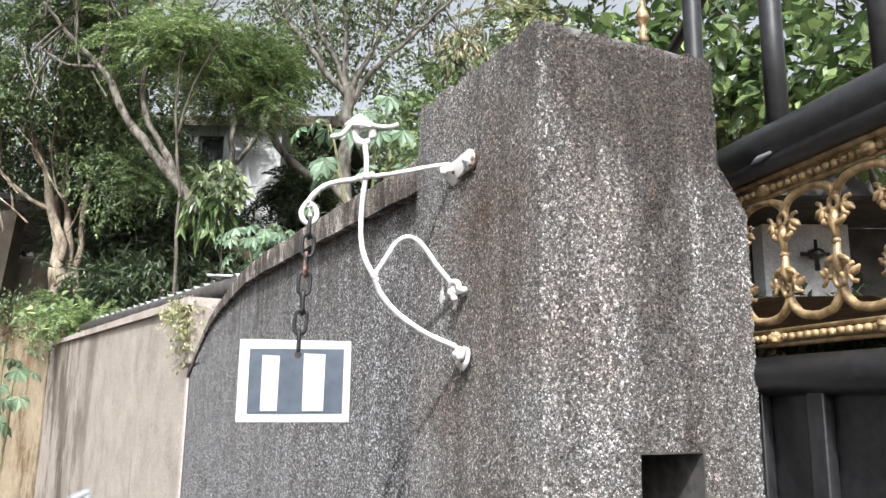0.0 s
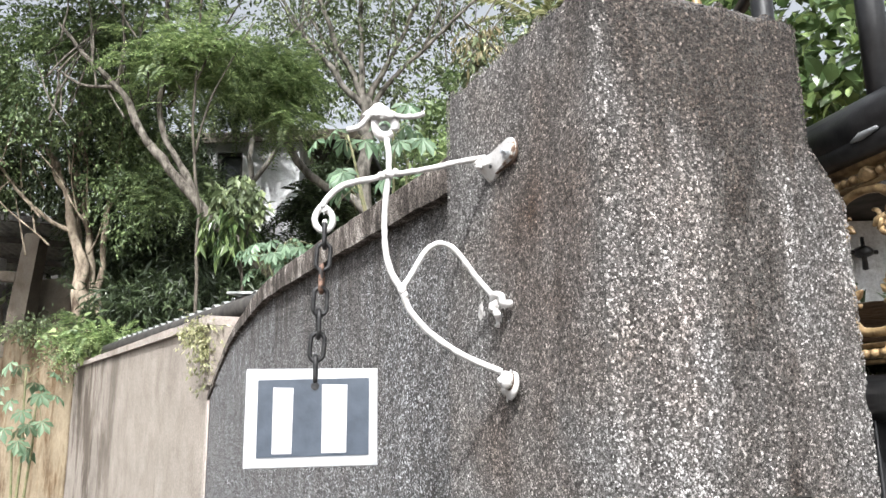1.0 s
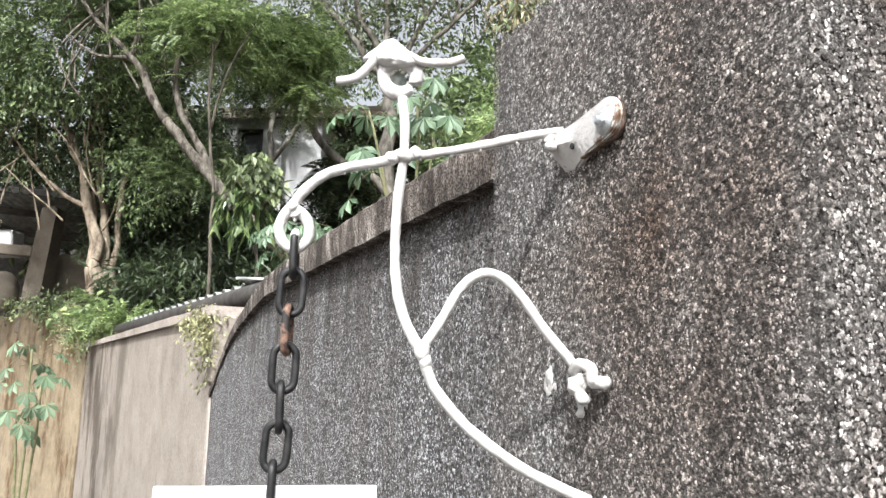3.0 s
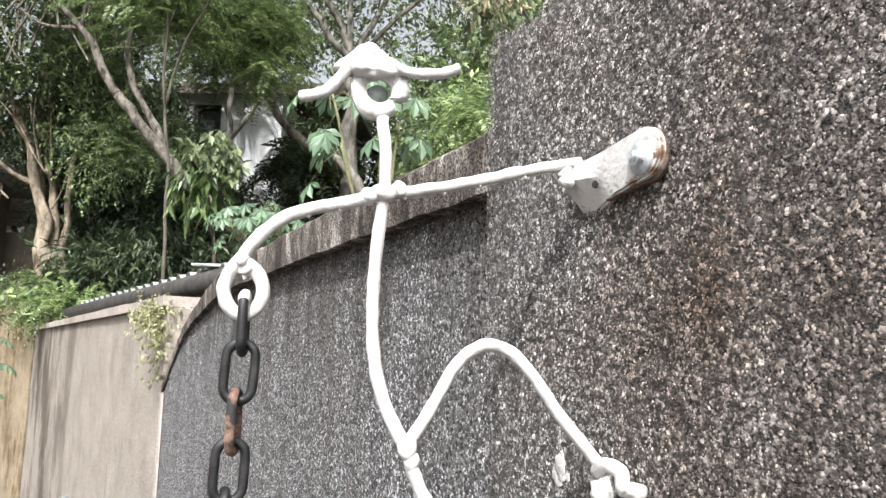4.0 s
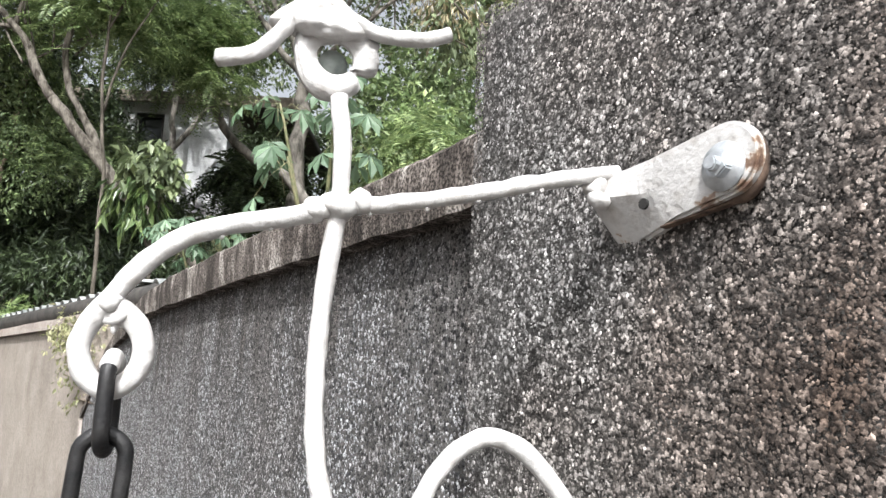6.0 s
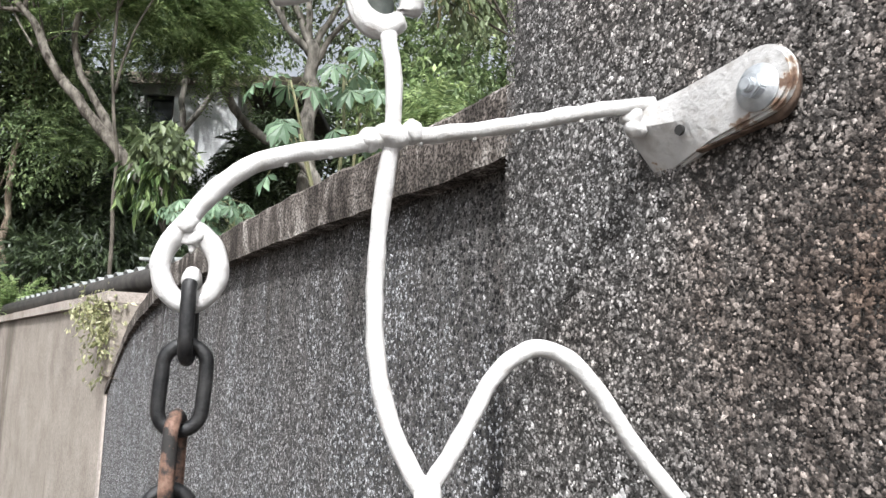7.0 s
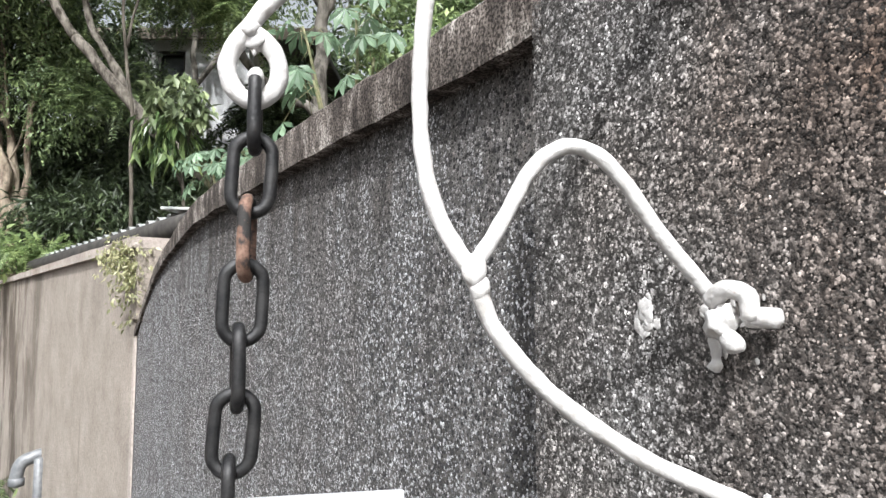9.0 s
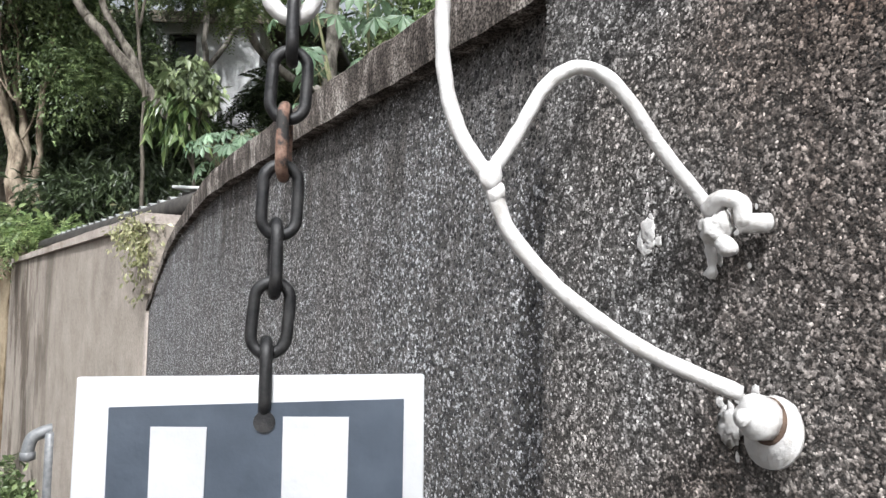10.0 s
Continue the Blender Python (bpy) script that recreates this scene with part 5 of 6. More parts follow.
def limb_bm(points, r0, r1, sides=9, lumps=0.3, freq=6.0):
    """A tapering limb with small kinks and knots."""
    line = smooth_line(points, 6)
    line = [line[0]] + [p + Vector((noise.noise(p * 2.3), noise.noise(p * 2.3 + Vector((9, 0, 0))), noise.noise(p * 2.3 + Vector((0, 9, 0))))) * 0.9 * r0 for p in line[1:-1]] + [line[-1]]
    n = len(line)
    return tube_bm(line, [r0 + (r1 - r0) * i / (n - 1) for i in range(n)], sides, lumps, False, freq)


def twigs_bm(rng, starts, length, r, bend=0.5):
    """Thin side branches."""
    out = []
    for p, d in starts:
        p, d = Vector(p), Vector(d).normalized()
        pts = [p]
        for k in range(4):
            d = (d + Vector(rng.normal(scale=0.22 * bend, size=3))).normalized()
            pts.append(pts[-1] + d * length / 4 * rng.uniform(0.8, 1.2))
        out.append(limb_bm(pts, r, r * 0.35, 6))
    return out


def tree(name, label, limbs, bark, crown_sets, leaf, base, extra_twigs=()):
    t = thing(name, label, "tree", base)
    inv = Matrix.Translation(-Vector(base))
    trunk = limb_bm(*limbs[0][:1], *limbs[0][1:])
    bmesh.ops.transform(trunk, matrix=inv, verts=trunk.verts)
    part("trunk", trunk, bark, t)
    for l in limbs[1:]:
        b = limb_bm(*l[:1], *l[1:])
        bmesh.ops.transform(b, matrix=inv, verts=b.verts)
        part("limb", b, bark, t)
    for b in extra_twigs:
        bmesh.ops.transform(b, matrix=inv, verts=b.verts)
        part("twig", b, bark, t)
    for k, (sets, mat) in enumerate(zip(crown_sets, leaf)):
        v, f = merge(sets)
        c = part("crown", from_arrays("crown", v - np.array(base), f, mat), mat, t)
        tagged(c, kind="stuff")
    return t


R = np.random.default_rng(11)

# pale leaning tree on the bank
tree("leaning_tree", "pale-barked leaning tree with feathered leaves on the bank",
     [([(-2.0, 9.3, 2.2), (-2.63, 9.3, 3.09), (-3.1, 9.3, 3.47), (-3.64, 9.3, 4.01), (-4.06, 9.3, 4.50), (-4.42, 9.3, 4.93)], 0.078, 0.060),
      ([(-4.42, 9.3, 4.93), (-4.68, 9.3, 5.37), (-4.95, 9.3, 5.79), (-5.48, 9.35, 6.35), (-6.0, 9.5, 6.9)], 0.060, 0.020),
      ([(-3.75, 9.40, 4.12), (-4.12, 9.44, 4.78), (-4.34, 9.44, 5.22), (-4.40, 9.46, 6.0), (-4.42, 9.5, 7.4)], 0.055, 0.03),
      ([(-4.95, 9.3, 5.79), (-4.9, 9.3, 6.3), (-5.0, 9.3, 7.4)], 0.034, 0.014),
      ([(-4.95, 9.3, 5.79), (-5.5, 9.4, 5.9), (-6.0, 9.5, 6.2)], 0.028, 0.012)],
     BARK_PALE,
     [[fronds(R, (-4.2, 9.7, 6.3), (1.2, 0.8, 1.1), 620, 0.38, 13, 0.085), fronds(R, (-3.15, 10.7, 6.5), (0.65, 0.6, 0.75), 380, 0.42, 14, 0.09), fronds(R, (-2.9, 10.6, 5.75), (0.4, 0.4, 0.35), 70, 0.42, 14, 0.09)],
      # first cloud, at z 8.7: unseen upper crown, added to shade the undergrowth
      [leaf_cloud(R, (-4.6, 8.9, 8.7), (2.6, 1.3, 1.2), 620, 13, 0.12, "mid"), fronds(R, (-5.9, 10.2, 7.0), (1.3, 0.8, 0.9), 320, 0.4, 12, 0.10), leaf_cloud(R, (-4.9, 9.9, 7.7), (1.8, 0.8, 0.7), 300, 12, 0.10, "mid"), leaf_cloud(R, (-5.2, 10.5, 4.7), (0.9, 0.3, 0.9), 170, 12, 0.08, "mid"), fronds(R, (-4.4, 10.2, 4.5), (0.8, 0.3, 0.7), 120, 0.4, 13, 0.09)]],
     [LEAF_BRIGHT, LEAF_MID], (-2.3, 9.2, 2.2),
     twigs_bm(R, [((R.uniform(-6.2, -3.4), R.uniform(9.2, 9.7), R.uniform(5.3, 6.8)), (R.uniform(-1, 0.8), R.uniform(-0.3, 0.3), 0.8)) for _ in range(26)], 1.1, 0.016))

# peeling-bark tree with several stems
tree("peeling_tree", "many-stemmed tree with peeling tan bark and small leaves",
     [([(-6.15, 11.2, 2.2), (-6.22, 11.2, 2.99), (-6.34, 11.2, 3.6), (-6.51, 11.2, 4.23), (-6.62, 11.2, 4.79), (-7.06, 11.2, 5.64), (-7.54, 11.2, 6.33), (-8.01, 11.2, 7.55)], 0.105, 0.03),
      ([(-6.1, 11.45, 2.2), (-6.2, 11.4, 3.02), (-6.32, 11.4, 3.91), (-6.5, 11.4, 4.75), (-6.51, 11.4, 5.71), (-6.52, 11.4, 7.0), (-6.66, 11.4, 8.25)], 0.075, 0.025),
      ([(-6.38, 11.35, 2.2), (-6.46, 11.35, 3.5), (-6.62, 11.4, 5.0), (-6.75, 11.4, 7.0)], 0.10, 0.045),
      ([(-5.98, 11.3, 2.2), (-6.06, 11.3, 3.3), (-6.02, 11.3, 4.6), (-5.85, 11.4, 6.5)], 0.065, 0.03),
      ([(-6.51, 11.2, 4.23), (-7.1, 11.0, 4.6), (-7.7, 10.9, 5.3), (-8.3, 10.8, 5.8)], 0.04, 0.012),
      ([(-6.62, 11.2, 4.79), (-6.9, 11.1, 5.3), (-6.95, 11.0, 6.2), (-7.2, 11.0, 7.2)], 0.035, 0.012)],
     BARK_PEEL,
     [[leaf_cloud(R, (-6.6, 10.4, 6.6), (1.8, 0.8, 1.2), 820, 14, 0.085, "mid"), leaf_cloud(R, (-8.3, 10.8, 6.0), (1.2, 0.9, 1.5), 760, 14, 0.09, "mid")],
      # the cloud at z 8.9 lies above the view, added as a shading canopy
      [leaf_cloud(R, (-7.6, 9.8, 8.9), (2.2, 1.4, 1.1), 520, 13, 0.12, "mid"), leaf_cloud(R, (-7.1, 11.4, 5.4), (1.4, 0.4, 0.9), 380, 14, 0.09, "mid")]],
     [LEAF_MID, LEAF_DARK], (-6.15, 11.2, 2.1),
     twigs_bm(R, [((R.uniform(-8.4, -5.9), R.uniform(10.6, 11.3), R.uniform(3.8, 6.3)), (R.uniform(-1, 0.8), R.uniform(-0.4, 0.2), 0.9)) for _ in range(30)], 1.2, 0.017))

# grey open-crowned tree behind
grey_limbs = [([(-2.0, 12.5, 2.4), (-2.03, 12.5, 3.93), (-2.11, 12.5, 5.16), (-2.07, 12.5, 6.14), (-2.1, 12.5, 6.9)], 0.150, 0.109),
              ([(-2.1, 12.5, 6.7), (-2.58, 12.5, 7.33), (-3.1, 12.5, 8.0), (-3.58, 12.6, 8.8), (-4.2, 12.6, 9.8)], 0.068, 0.020),
              ([(-2.1, 12.5, 6.8), (-2.27, 12.5, 7.32), (-2.6, 12.4, 8.0), (-2.95, 12.3, 8.9), (-3.1, 12.2, 10.2)], 0.075, 0.027),
              ([(-2.1, 12.5, 6.8), (-2.15, 12.5, 7.4), (-2.2, 12.6, 8.75), (-2.3, 12.7, 10.2)], 0.068, 0.027),
              ([(-2.08, 12.5, 6.7), (-1.91, 12.5, 7.1), (-1.5, 12.5, 7.9), (-1.09, 12.5, 8.8), (-0.8, 12.5, 10.0)], 0.068, 0.020),
              ([(-2.05, 12.5, 6.5), (-1.7, 12.4, 7.05), (-1.0, 12.3, 7.7), (-0.28, 12.2, 8.36), (0.5, 12.2, 9.0)], 0.054, 0.017),
              ([(-2.58, 12.5, 7.33), (-2.69, 12.5, 7.8), (-3.27, 12.7, 8.8), (-3.4, 12.7, 9.6)], 0.034, 0.014),
              ([(-1.5, 12.5, 7.9), (-1.55, 12.5, 8.6), (-1.4, 12.4, 9.6)], 0.034, 0.014),
              ([(-1.0, 12.3, 7.7), (-0.7, 12.2, 8.5), (-0.7, 12.2, 9.4)], 0.027, 0.010)]
tw = twigs_bm(R, [((R.uniform(-3.6, 0.3), 12.4, R.uniform(7.4, 9.2)), (R.uniform(-0.8, 0.8), R.uniform(-0.3, 0.3), 1)) for _ in range(34)], 1.3, 0.018)
tree("open_crown_tree", "tall grey-barked tree with many forking limbs and thin foliage", grey_limbs, BARK_GREY,
     [[leaf_cloud(R, (-1.6, 12.4, 9.4), (2.4, 1.2, 1.5), 420, 9, 0.13, "mid", spread=0.3), leaf_cloud(R, (-1.3, 12.9, 7.9), (2.0, 0.8, 1.0), 330, 10, 0.10, "mid", spread=0.3), leaf_cloud(R, (-3.5, 13.9, 8.9), (1.2, 0.6, 0.9), 260, 10, 0.11, "mid", spread=0.3)]], [LEAF_OLIVE], (-2.0, 12.5, 2.2), tw)

# grey leaning tree in front of the house
tree("leaning_grey_tree", "grey leaning tree with fine dense foliage beside the house",
     [([(-1.5, 12.0, 2.3), (-1.75, 12.0, 4.2), (-2.13, 12.0, 4.83), (-2.52, 12.0, 5.02), (-3.14, 12.0, 5.63), (-3.89, 12.0, 6.66), (-4.56, 12.0, 7.63), (-5.02, 12.0, 8.4)], 0.10, 0.045),
      ([(-4.25, 13.4, 2.6), (-4.33, 13.4, 4.59), (-4.42, 13.4, 5.7), (-4.47, 13.4, 7.0)], 0.065, 0.05),
      ([(-4.40, 13.4, 5.6), (-4.15, 13.4, 6.0), (-3.93, 13.4, 6.28), (-3.5, 13.4, 6.7)], 0.055, 0.04)],
     BARK_GREY,
     # the sparse cloud at z 8.6 is unseen and only adds canopy shade
     [[fronds(R, (-3.7, 11.5, 6.7), (1.1, 0.7, 0.9), 620, 0.42, 14, 0.09), leaf_cloud(R, (-5.9, 11.6, 5.6), (0.6, 0.5, 0.9), 380, 13, 0.09, "mid"), leaf_cloud(R, (-2.6, 10.4, 8.6), (1.6, 0.9, 0.8), 110, 13, 0.12, "mid"), leaf_cloud(R, (-4.3, 15.4, 8.3), (1.8, 0.8, 1.0), 190, 13, 0.12, "mid")],
      [leaf_cloud(R, (-6.5, 12.4, 6.6), (0.8, 0.7, 0.9), 360, 13, 0.12, "mid"), leaf_cloud(R, (-5.85, 13.7, 5.9), (0.5, 0.25, 1.2), 420, 13, 0.11, "mid"), leaf_cloud(R, (-5.2, 13.7, 5.2), (0.5, 0.25, 0.6), 220, 13, 0.11, "mid"), fronds(R, (-4.6, 13.5, 7.0), (1.0, 0.3, 0.35), 150, 0.42, 14, 0.09)]],
     [LEAF_MID, LEAF_DARK], (-1.5, 12.0, 2.2))

# thin sapling
tree("sapling", "slender sapling with a bare forked stem and feathered top",
     [([(-3.55, 9.0, 2.2), (-3.58, 9.0, 3.2), (-3.61, 9.0, 4.0), (-3.72, 9.0, 4.99), (-3.73, 9.0, 5.79), (-3.71, 9.0, 7.0)], 0.024, 0.014),
      ([(-3.68, 9.0, 4.7), (-3.6, 9.0, 5.1), (-3.45, 9.0, 5.6), (-3.0, 9.0, 6.5)], 0.018, 0.008), ([(-3.73, 9.0, 5.7), (-3.5, 9.0, 6.2), (-3.1, 9.0, 6.6)], 0.016, 0.007)],
     BARK_DARK, [[fronds(R, (-3.7, 9.0, 6.2), (0.7, 0.5, 0.7), 170, 0.36, 12, 0.085)]], [LEAF_BRIGHT], (-3.55, 9.0, 2.1))


def shrub(name, label, category, sets, mats, base):
    t = thing(name, label, category, base)
    for s, m in zip(sets, mats):
        v, f = merge(s)
        tagged(part("foliage", from_arrays("foliage", v - np.array(base), f, m), m, t), kind="stuff")
    return t


# both leaf sets use the dark green so that canopy shade is in their colour
shrub("undergrowth", "dense undergrowth on the bank, leaves coloured dark for canopy shade", "undergrowth",
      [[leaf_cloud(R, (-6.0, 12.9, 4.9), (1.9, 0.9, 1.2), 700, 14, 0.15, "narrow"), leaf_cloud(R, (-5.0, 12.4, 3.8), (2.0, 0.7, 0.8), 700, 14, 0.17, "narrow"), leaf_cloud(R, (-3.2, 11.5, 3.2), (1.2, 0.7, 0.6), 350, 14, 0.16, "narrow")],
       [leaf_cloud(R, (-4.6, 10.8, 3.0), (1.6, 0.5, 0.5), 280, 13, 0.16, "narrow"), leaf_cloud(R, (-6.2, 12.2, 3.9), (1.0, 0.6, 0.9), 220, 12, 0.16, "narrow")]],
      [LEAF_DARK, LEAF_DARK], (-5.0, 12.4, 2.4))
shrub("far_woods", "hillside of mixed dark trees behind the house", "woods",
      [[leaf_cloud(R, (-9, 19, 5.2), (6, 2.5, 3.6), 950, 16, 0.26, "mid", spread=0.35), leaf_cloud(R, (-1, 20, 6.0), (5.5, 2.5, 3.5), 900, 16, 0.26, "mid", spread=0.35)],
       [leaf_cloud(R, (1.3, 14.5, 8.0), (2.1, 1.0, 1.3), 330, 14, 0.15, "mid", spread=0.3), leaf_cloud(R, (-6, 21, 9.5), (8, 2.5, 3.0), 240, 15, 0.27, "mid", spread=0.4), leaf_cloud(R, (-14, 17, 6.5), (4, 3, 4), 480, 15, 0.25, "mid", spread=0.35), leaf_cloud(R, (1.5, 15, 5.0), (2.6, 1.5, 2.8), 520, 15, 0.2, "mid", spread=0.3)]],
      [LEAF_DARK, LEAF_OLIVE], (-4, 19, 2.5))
shrub("hedge_trees", "mid-green trees filling behind the swept wall", "woods",
      [[leaf_cloud(R, (-0.15, 9.6, 4.2), (0.7, 0.6, 0.8), 260, 13, 0.12, "mid"), leaf_cloud(R, (-0.3, 10.5, 5.2), (1.1, 0.6, 1.2), 300, 13, 0.13, "mid"), leaf_cloud(R, (0.7, 9.8, 4.5), (1.0, 0.5, 1.0), 280, 12, 0.11, "mid")],
       [fronds(R, (0.0, 8.2, 4.3), (0.4, 0.4, 0.5), 60, 0.45, 14, 0.09), leaf_cloud(R, (-0.1, 8.8, 4.4), (0.45, 0.4, 0.6), 170, 12, 0.10, "mid")]],
      [LEAF_MID, LEAF_BRIGHT], (-0.6, 9.6, 2.3))
shrub("wall_ferns", "green ferns and weeds trailing over the tan wall", "weeds",
      [[fronds(R, (-5.2, 10.05, 2.45), (0.95, 0.3, 0.14), 110, 0.36, 11, 0.075, 0.5), leaf_cloud(R, (-5.5, 10.2, 2.45), (0.8, 0.3, 0.15), 60, 9, 0.12, "broad"), fronds(R, (-6.2, 11.0, 2.75), (0.5, 0.3, 0.3), 70, 0.4, 11, 0.08, 0.5)],
       [leaf_cloud(R, (-6.3, 11.1, 2.35), (0.55, 0.3, 0.4), 90, 10, 0.07, "mid"), leaf_cloud(R, (-7.4, 12.0, 2.75), (0.9, 0.4, 0.2), 120, 10, 0.08, "mid")]],
      [LEAF_BRIGHT, LEAF_OLIVE], (-5.6, 10.5, 2.1))
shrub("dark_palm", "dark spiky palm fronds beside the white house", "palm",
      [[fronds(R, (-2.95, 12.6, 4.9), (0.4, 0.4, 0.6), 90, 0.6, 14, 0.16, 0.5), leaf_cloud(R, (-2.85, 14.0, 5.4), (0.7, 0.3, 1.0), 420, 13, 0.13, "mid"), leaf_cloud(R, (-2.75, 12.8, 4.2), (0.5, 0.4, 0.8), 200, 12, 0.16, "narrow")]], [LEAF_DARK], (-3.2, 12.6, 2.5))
shrub("verge_weeds", "low green weeds at the foot of the tan wall", "weeds",
      [[leaf_cloud(R, (-4.35, 8.2, -0.35), (0.45, 0.2, 0.25), 90, 9, 0.09, "broad"), fronds(R, (-5.2, 9.5, -0.4), (0.5, 0.2, 0.2), 60, 0.3, 10, 0.06)]], [LEAF_MID], (-4.6, 8.5, -0.75))
shrub("creeper", "yellow-green creeper hanging over the tan wall's end", "creeper",
      [[leaf_cloud(R, (-1.90, 5.04, 2.03), (0.14, 0.08, 0.12), 62, 10, 0.034, "mid", 0.7, 0.06), leaf_cloud(R, (-1.86, 4.98, 1.84), (0.08, 0.05, 0.20), 40, 8, 0.032, "mid", 0.8, 0.06)]],
      [LEAF_YELLOW], (-1.95, 5.2, 2.1))
tree("wilted_shrub", "wilted shrub with brown and olive hanging leaves behind the pier",
     [([(0.85, 5.0, 2.0), (0.65, 4.95, 3.0), (0.35, 4.85, 3.6), (0.05, 4.8, 3.95), (-0.1, 4.8, 4.1)], 0.014, 0.005), ([(0.35, 4.85, 3.6), (0.12, 4.8, 3.7), (-0.1, 4.8, 3.82)], 0.008, 0.004), ([(0.35, 4.85, 3.6), (0.2, 4.8, 3.85), (0.15, 4.8, 4.1)], 0.008, 0.004)],
     BARK_DARK, [[leaf_cloud(R, (0.0, 4.78, 3.9), (0.17, 0.14, 0.16), 34, 7, 0.062, "narrow", 1.3, 0.06)], [leaf_cloud(R, (0.06, 4.85, 3.82), (0.22, 0.15, 0.20), 46, 8, 0.065, "mid", 1.0, 0.07)]],
     [LEAF_DRY, LEAF_OLIVE], (0.85, 5.0, 2.0))
tree("coconut_palm", "tall coconut palm with pale feathered fronds beyond the pier",
     [([(3.4, 20.6, 2.6), (3.0, 20.4, 7.0), (2.3, 20.1, 11.0), (2.0, 20.0, 12.3)], 0.16, 0.11)],
     BARK_GREY, [[fronds(R, (1.95, 20.0, 12.3), (0.3, 0.3, 0.3), 11, 2.2, 40, 0.42, 0.45)], [fronds(R, (2.0, 20.1, 12.2), (0.3, 0.3, 0.3), 9, 2.3, 40, 0.42, 0.6)]], [LEAF_YELLOW, LEAF_MID], (3.4, 20.6, 2.5))


def cassava(name, base, tops, count, leaf_len, seed):
    """Bare stems with palmate leaves of six drooping fingers on long stalks."""
    rng = np.random.default_rng(seed)
    t = thing(name, "cassava shrub with bright green palmate leaves", "shrub", base)
    inv = Matrix.Translation(-Vector(base))
    pos, along, ups, size = [], [], [], []
    for top in tops:
        top = Vector(top)
        st = limb_bm([Vector(base), Vector(base).lerp(top, 0.5) + Vector((0.06, 0, 0)), top], 0.022, 0.010, 7, 0.1)
        bmesh.ops.transform(st, matrix=inv, verts=st.verts)
        part("stem", st, STEM, t)
        stalks = []
        for _ in range(count):
            a = rng.uniform(0, 6.283)
            out = Vector((math.cos(a), math.sin(a), rng.uniform(-0.1, 0.7))).normalized()
            hub = top + Vector((0, 0, rng.uniform(-0.35, 0.05))) + out * rng.uniform(0.14, 0.34)
            stalks.append(tube_bm([top + Vector((0, 0, rng.uniform(-0.3, 0))), top.lerp(hub, 0.6) + Vector((0, 0, 0.03)), hub], 0.003, 5))
            face = (Vector((out.x, out.y, 0)) * 0.6 + Vector((0, -0.35, 0.6))).normalized()
            e1 = (Vector((out.x, out.y, -0.5)) - face * face.dot(Vector((out.x, out.y, -0.5)))).normalized()
            e2 = face.cross(e1)
            for k in range(6):
                w = radians(-125 + 250 / 5 * k)
                d = e1 * math.cos(w) + e2 * math.sin(w) + Vector((0, 0, -0.5))
                pos.append(hub)
                along.append(d.normalized())
                ups.append(face)
                size.append(leaf_len * (1.05 - 0.35 * abs(k - 2.5) / 2.5) * rng.uniform(0.85, 1.1))
        sb = join_bm(*stalks)
        bmesh.ops.transform(sb, matrix=inv, verts=sb.verts)
        tagged(part("stalk", sb, STEM, t), kind="stuff")
    v, f = place_leaves(np.array(pos), np.array(along), np.array(ups), np.array(size), "finger")
    tagged(part("foliage", from_arrays("foliage", v - np.array(base), f, LEAF_CASSAVA), LEAF_CASSAVA, t), kind="stuff")


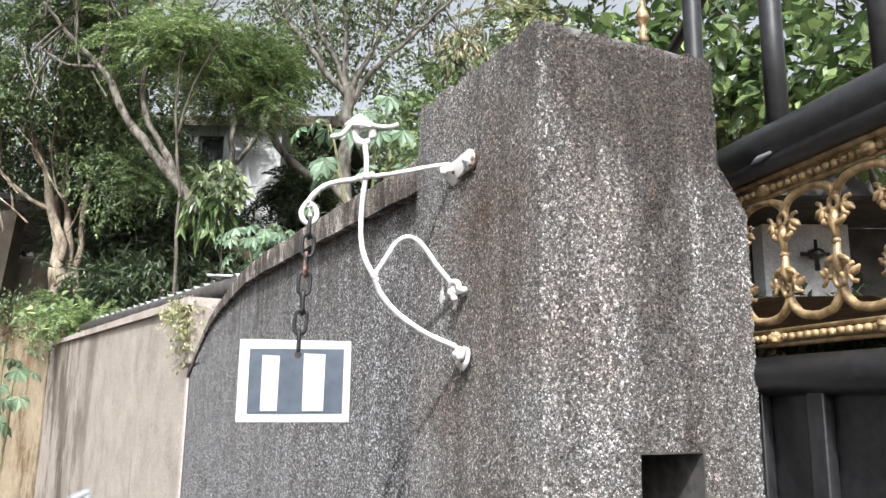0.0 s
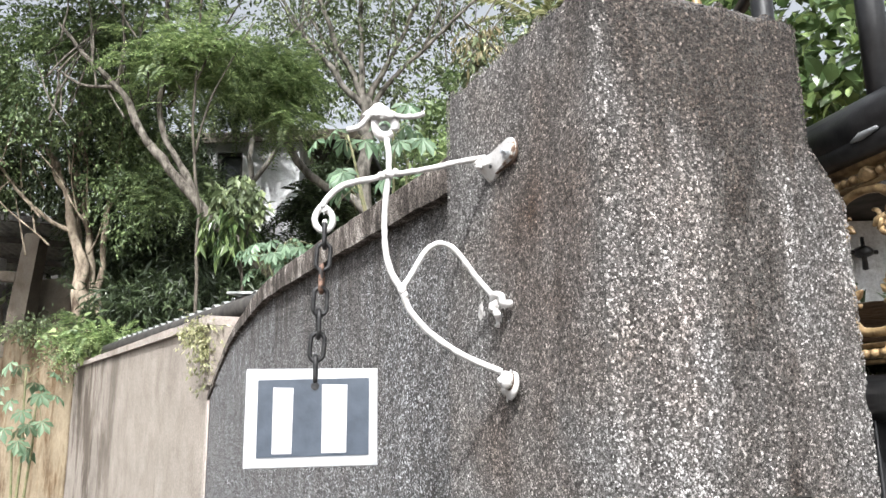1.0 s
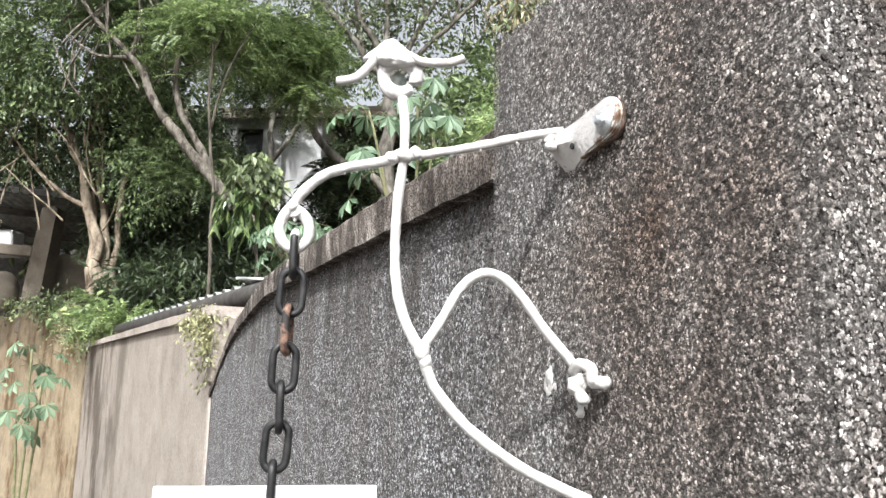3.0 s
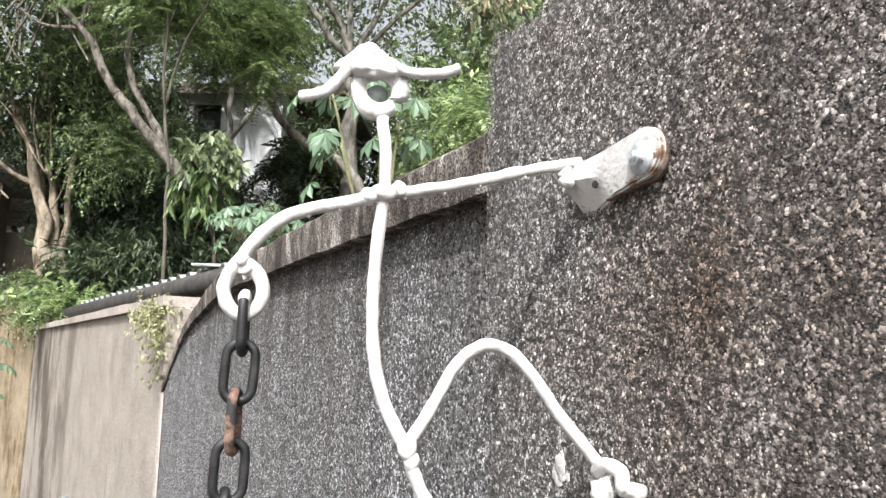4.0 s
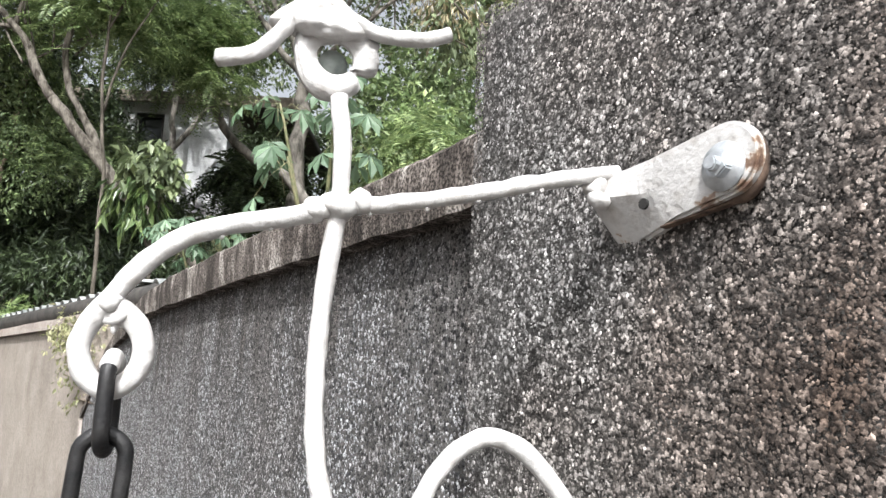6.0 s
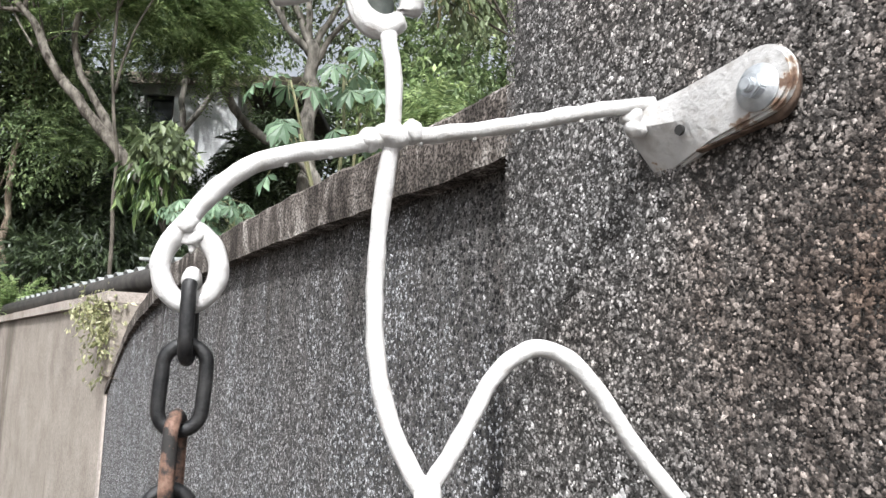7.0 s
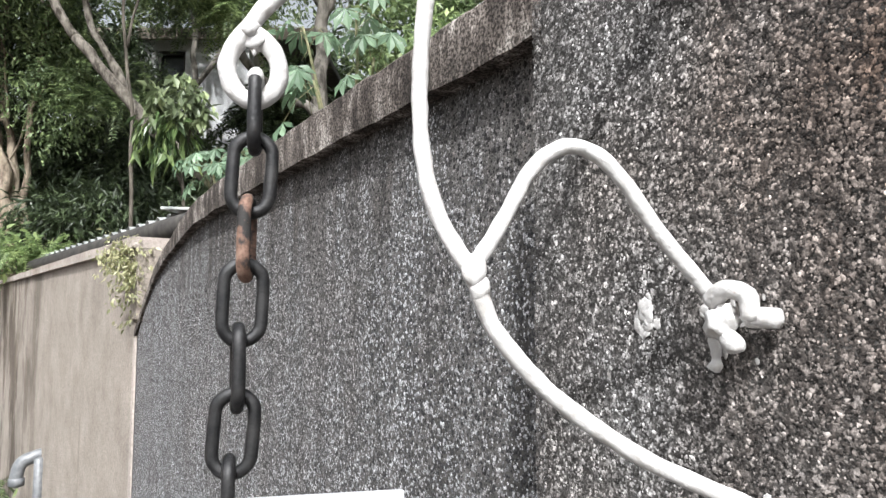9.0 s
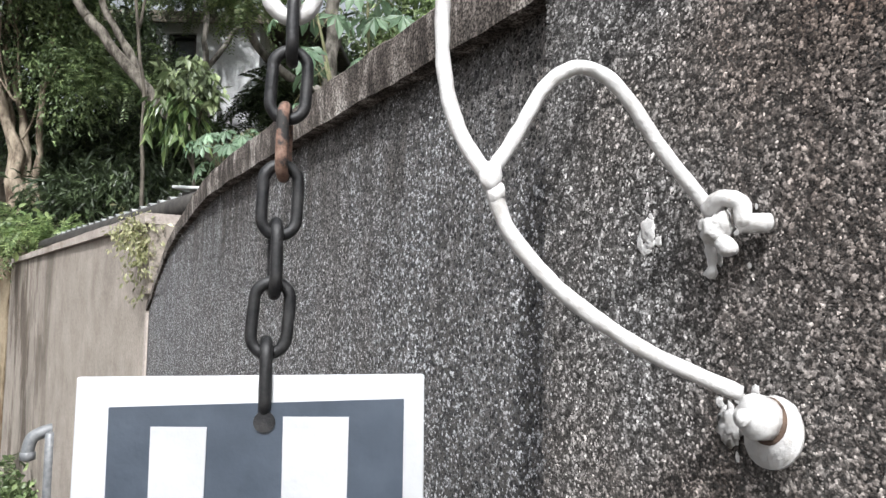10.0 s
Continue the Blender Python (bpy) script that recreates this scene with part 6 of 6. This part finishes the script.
cassava("cassava_shrub", (-0.95, 6.7, 2.2), [(-1.22, 6.5, 3.95), (-0.80, 6.5, 4.10), (-0.66, 6.5, 3.70), (-1.12, 6.45, 3.50)], 5, 0.21, 3)
cassava("cassava_shrub", (-2.30, 8.3, 2.2), [(-2.25, 8.2, 3.32), (-2.02, 8.2, 3.2), (-2.45, 8.2, 3.2)], 13, 0.16, 5)
tree("drooping_shrub", "slender shrub with long drooping pale and dark green leaves",
     [([(-2.95, 8.95, 2.2), (-2.98, 8.9, 3.2), (-3.0, 8.8, 4.1)], 0.022, 0.010), ([(-2.98, 8.9, 3.2), (-2.85, 8.8, 3.8), (-2.76, 8.8, 4.1)], 0.014, 0.007), ([(-2.98, 8.9, 3.1), (-3.15, 8.8, 3.6), (-3.22, 8.75, 3.9)], 0.014, 0.007)],
     BARK_DARK, [[leaf_cloud(R, (-2.95, 8.7, 4.02), (0.34, 0.2, 0.26), 40, 8, 0.17, "mid", 0.9, 0.08)], [leaf_cloud(R, (-3.10, 8.75, 3.62), (0.32, 0.2, 0.22), 36, 8, 0.21, "narrow", 1.5, 0.08)]],
     [LEAF_OLIVE, LEAF_GLOSSY], (-2.95, 8.95, 2.2))
cassava("cassava_shrub", (-5.1, 8.1, -0.6), [(-5.0, 8.0, 1.95), (-4.85, 8.0, 1.62), (-5.1, 8.0, 1.3)], 7, 0.17, 7)

# glossy garden shrubs behind the gate
shrub("garden_shrub", "glossy broad-leaved garden shrub behind the gate", "shrub",
      [[leaf_cloud(R, (1.75, 3.6, 3.1), (0.75, 0.4, 0.42), 170, 9, 0.10, "broad", 0.2, 0.12), leaf_cloud(R, (1.05, 3.7, 3.2), (0.45, 0.3, 0.33), 90, 9, 0.10, "broad", 0.2, 0.12)],
       [leaf_cloud(R, (2.0, 4.6, 3.7), (1.4, 0.5, 0.8), 170, 10, 0.10, "mid"), leaf_cloud(R, (2.1, 4.6, 1.75), (1.3, 0.3, 0.42), 260, 10, 0.10, "broad")]],
      [LEAF_GLOSSY, LEAF_DARK], (1.6, 3.7, 0.0))
tree("garden_tree", "slim garden tree with thin dark limbs behind the gate",
     [([(3.3, 4.9, -0.3), (3.2, 4.8, 1.8), (2.6, 4.5, 3.0), (1.9, 4.1, 4.2)], 0.06, 0.03), ([(2.6, 4.5, 3.0), (1.9, 4.2, 3.2), (1.1, 3.9, 3.5)], 0.03, 0.012), ([(2.6, 4.5, 3.0), (2.7, 4.3, 3.4), (2.9, 4.1, 3.9)], 0.03, 0.012), ([(1.9, 4.2, 3.2), (1.7, 4.1, 3.6), (1.3, 4.0, 4.0)], 0.018, 0.008)],
     BARK_DARK, [[leaf_cloud(R, (1.9, 4.5, 4.6), (1.3, 0.6, 0.6), 220, 11, 0.12, "mid")]], [LEAF_MID], (3.3, 4.9, -0.4))
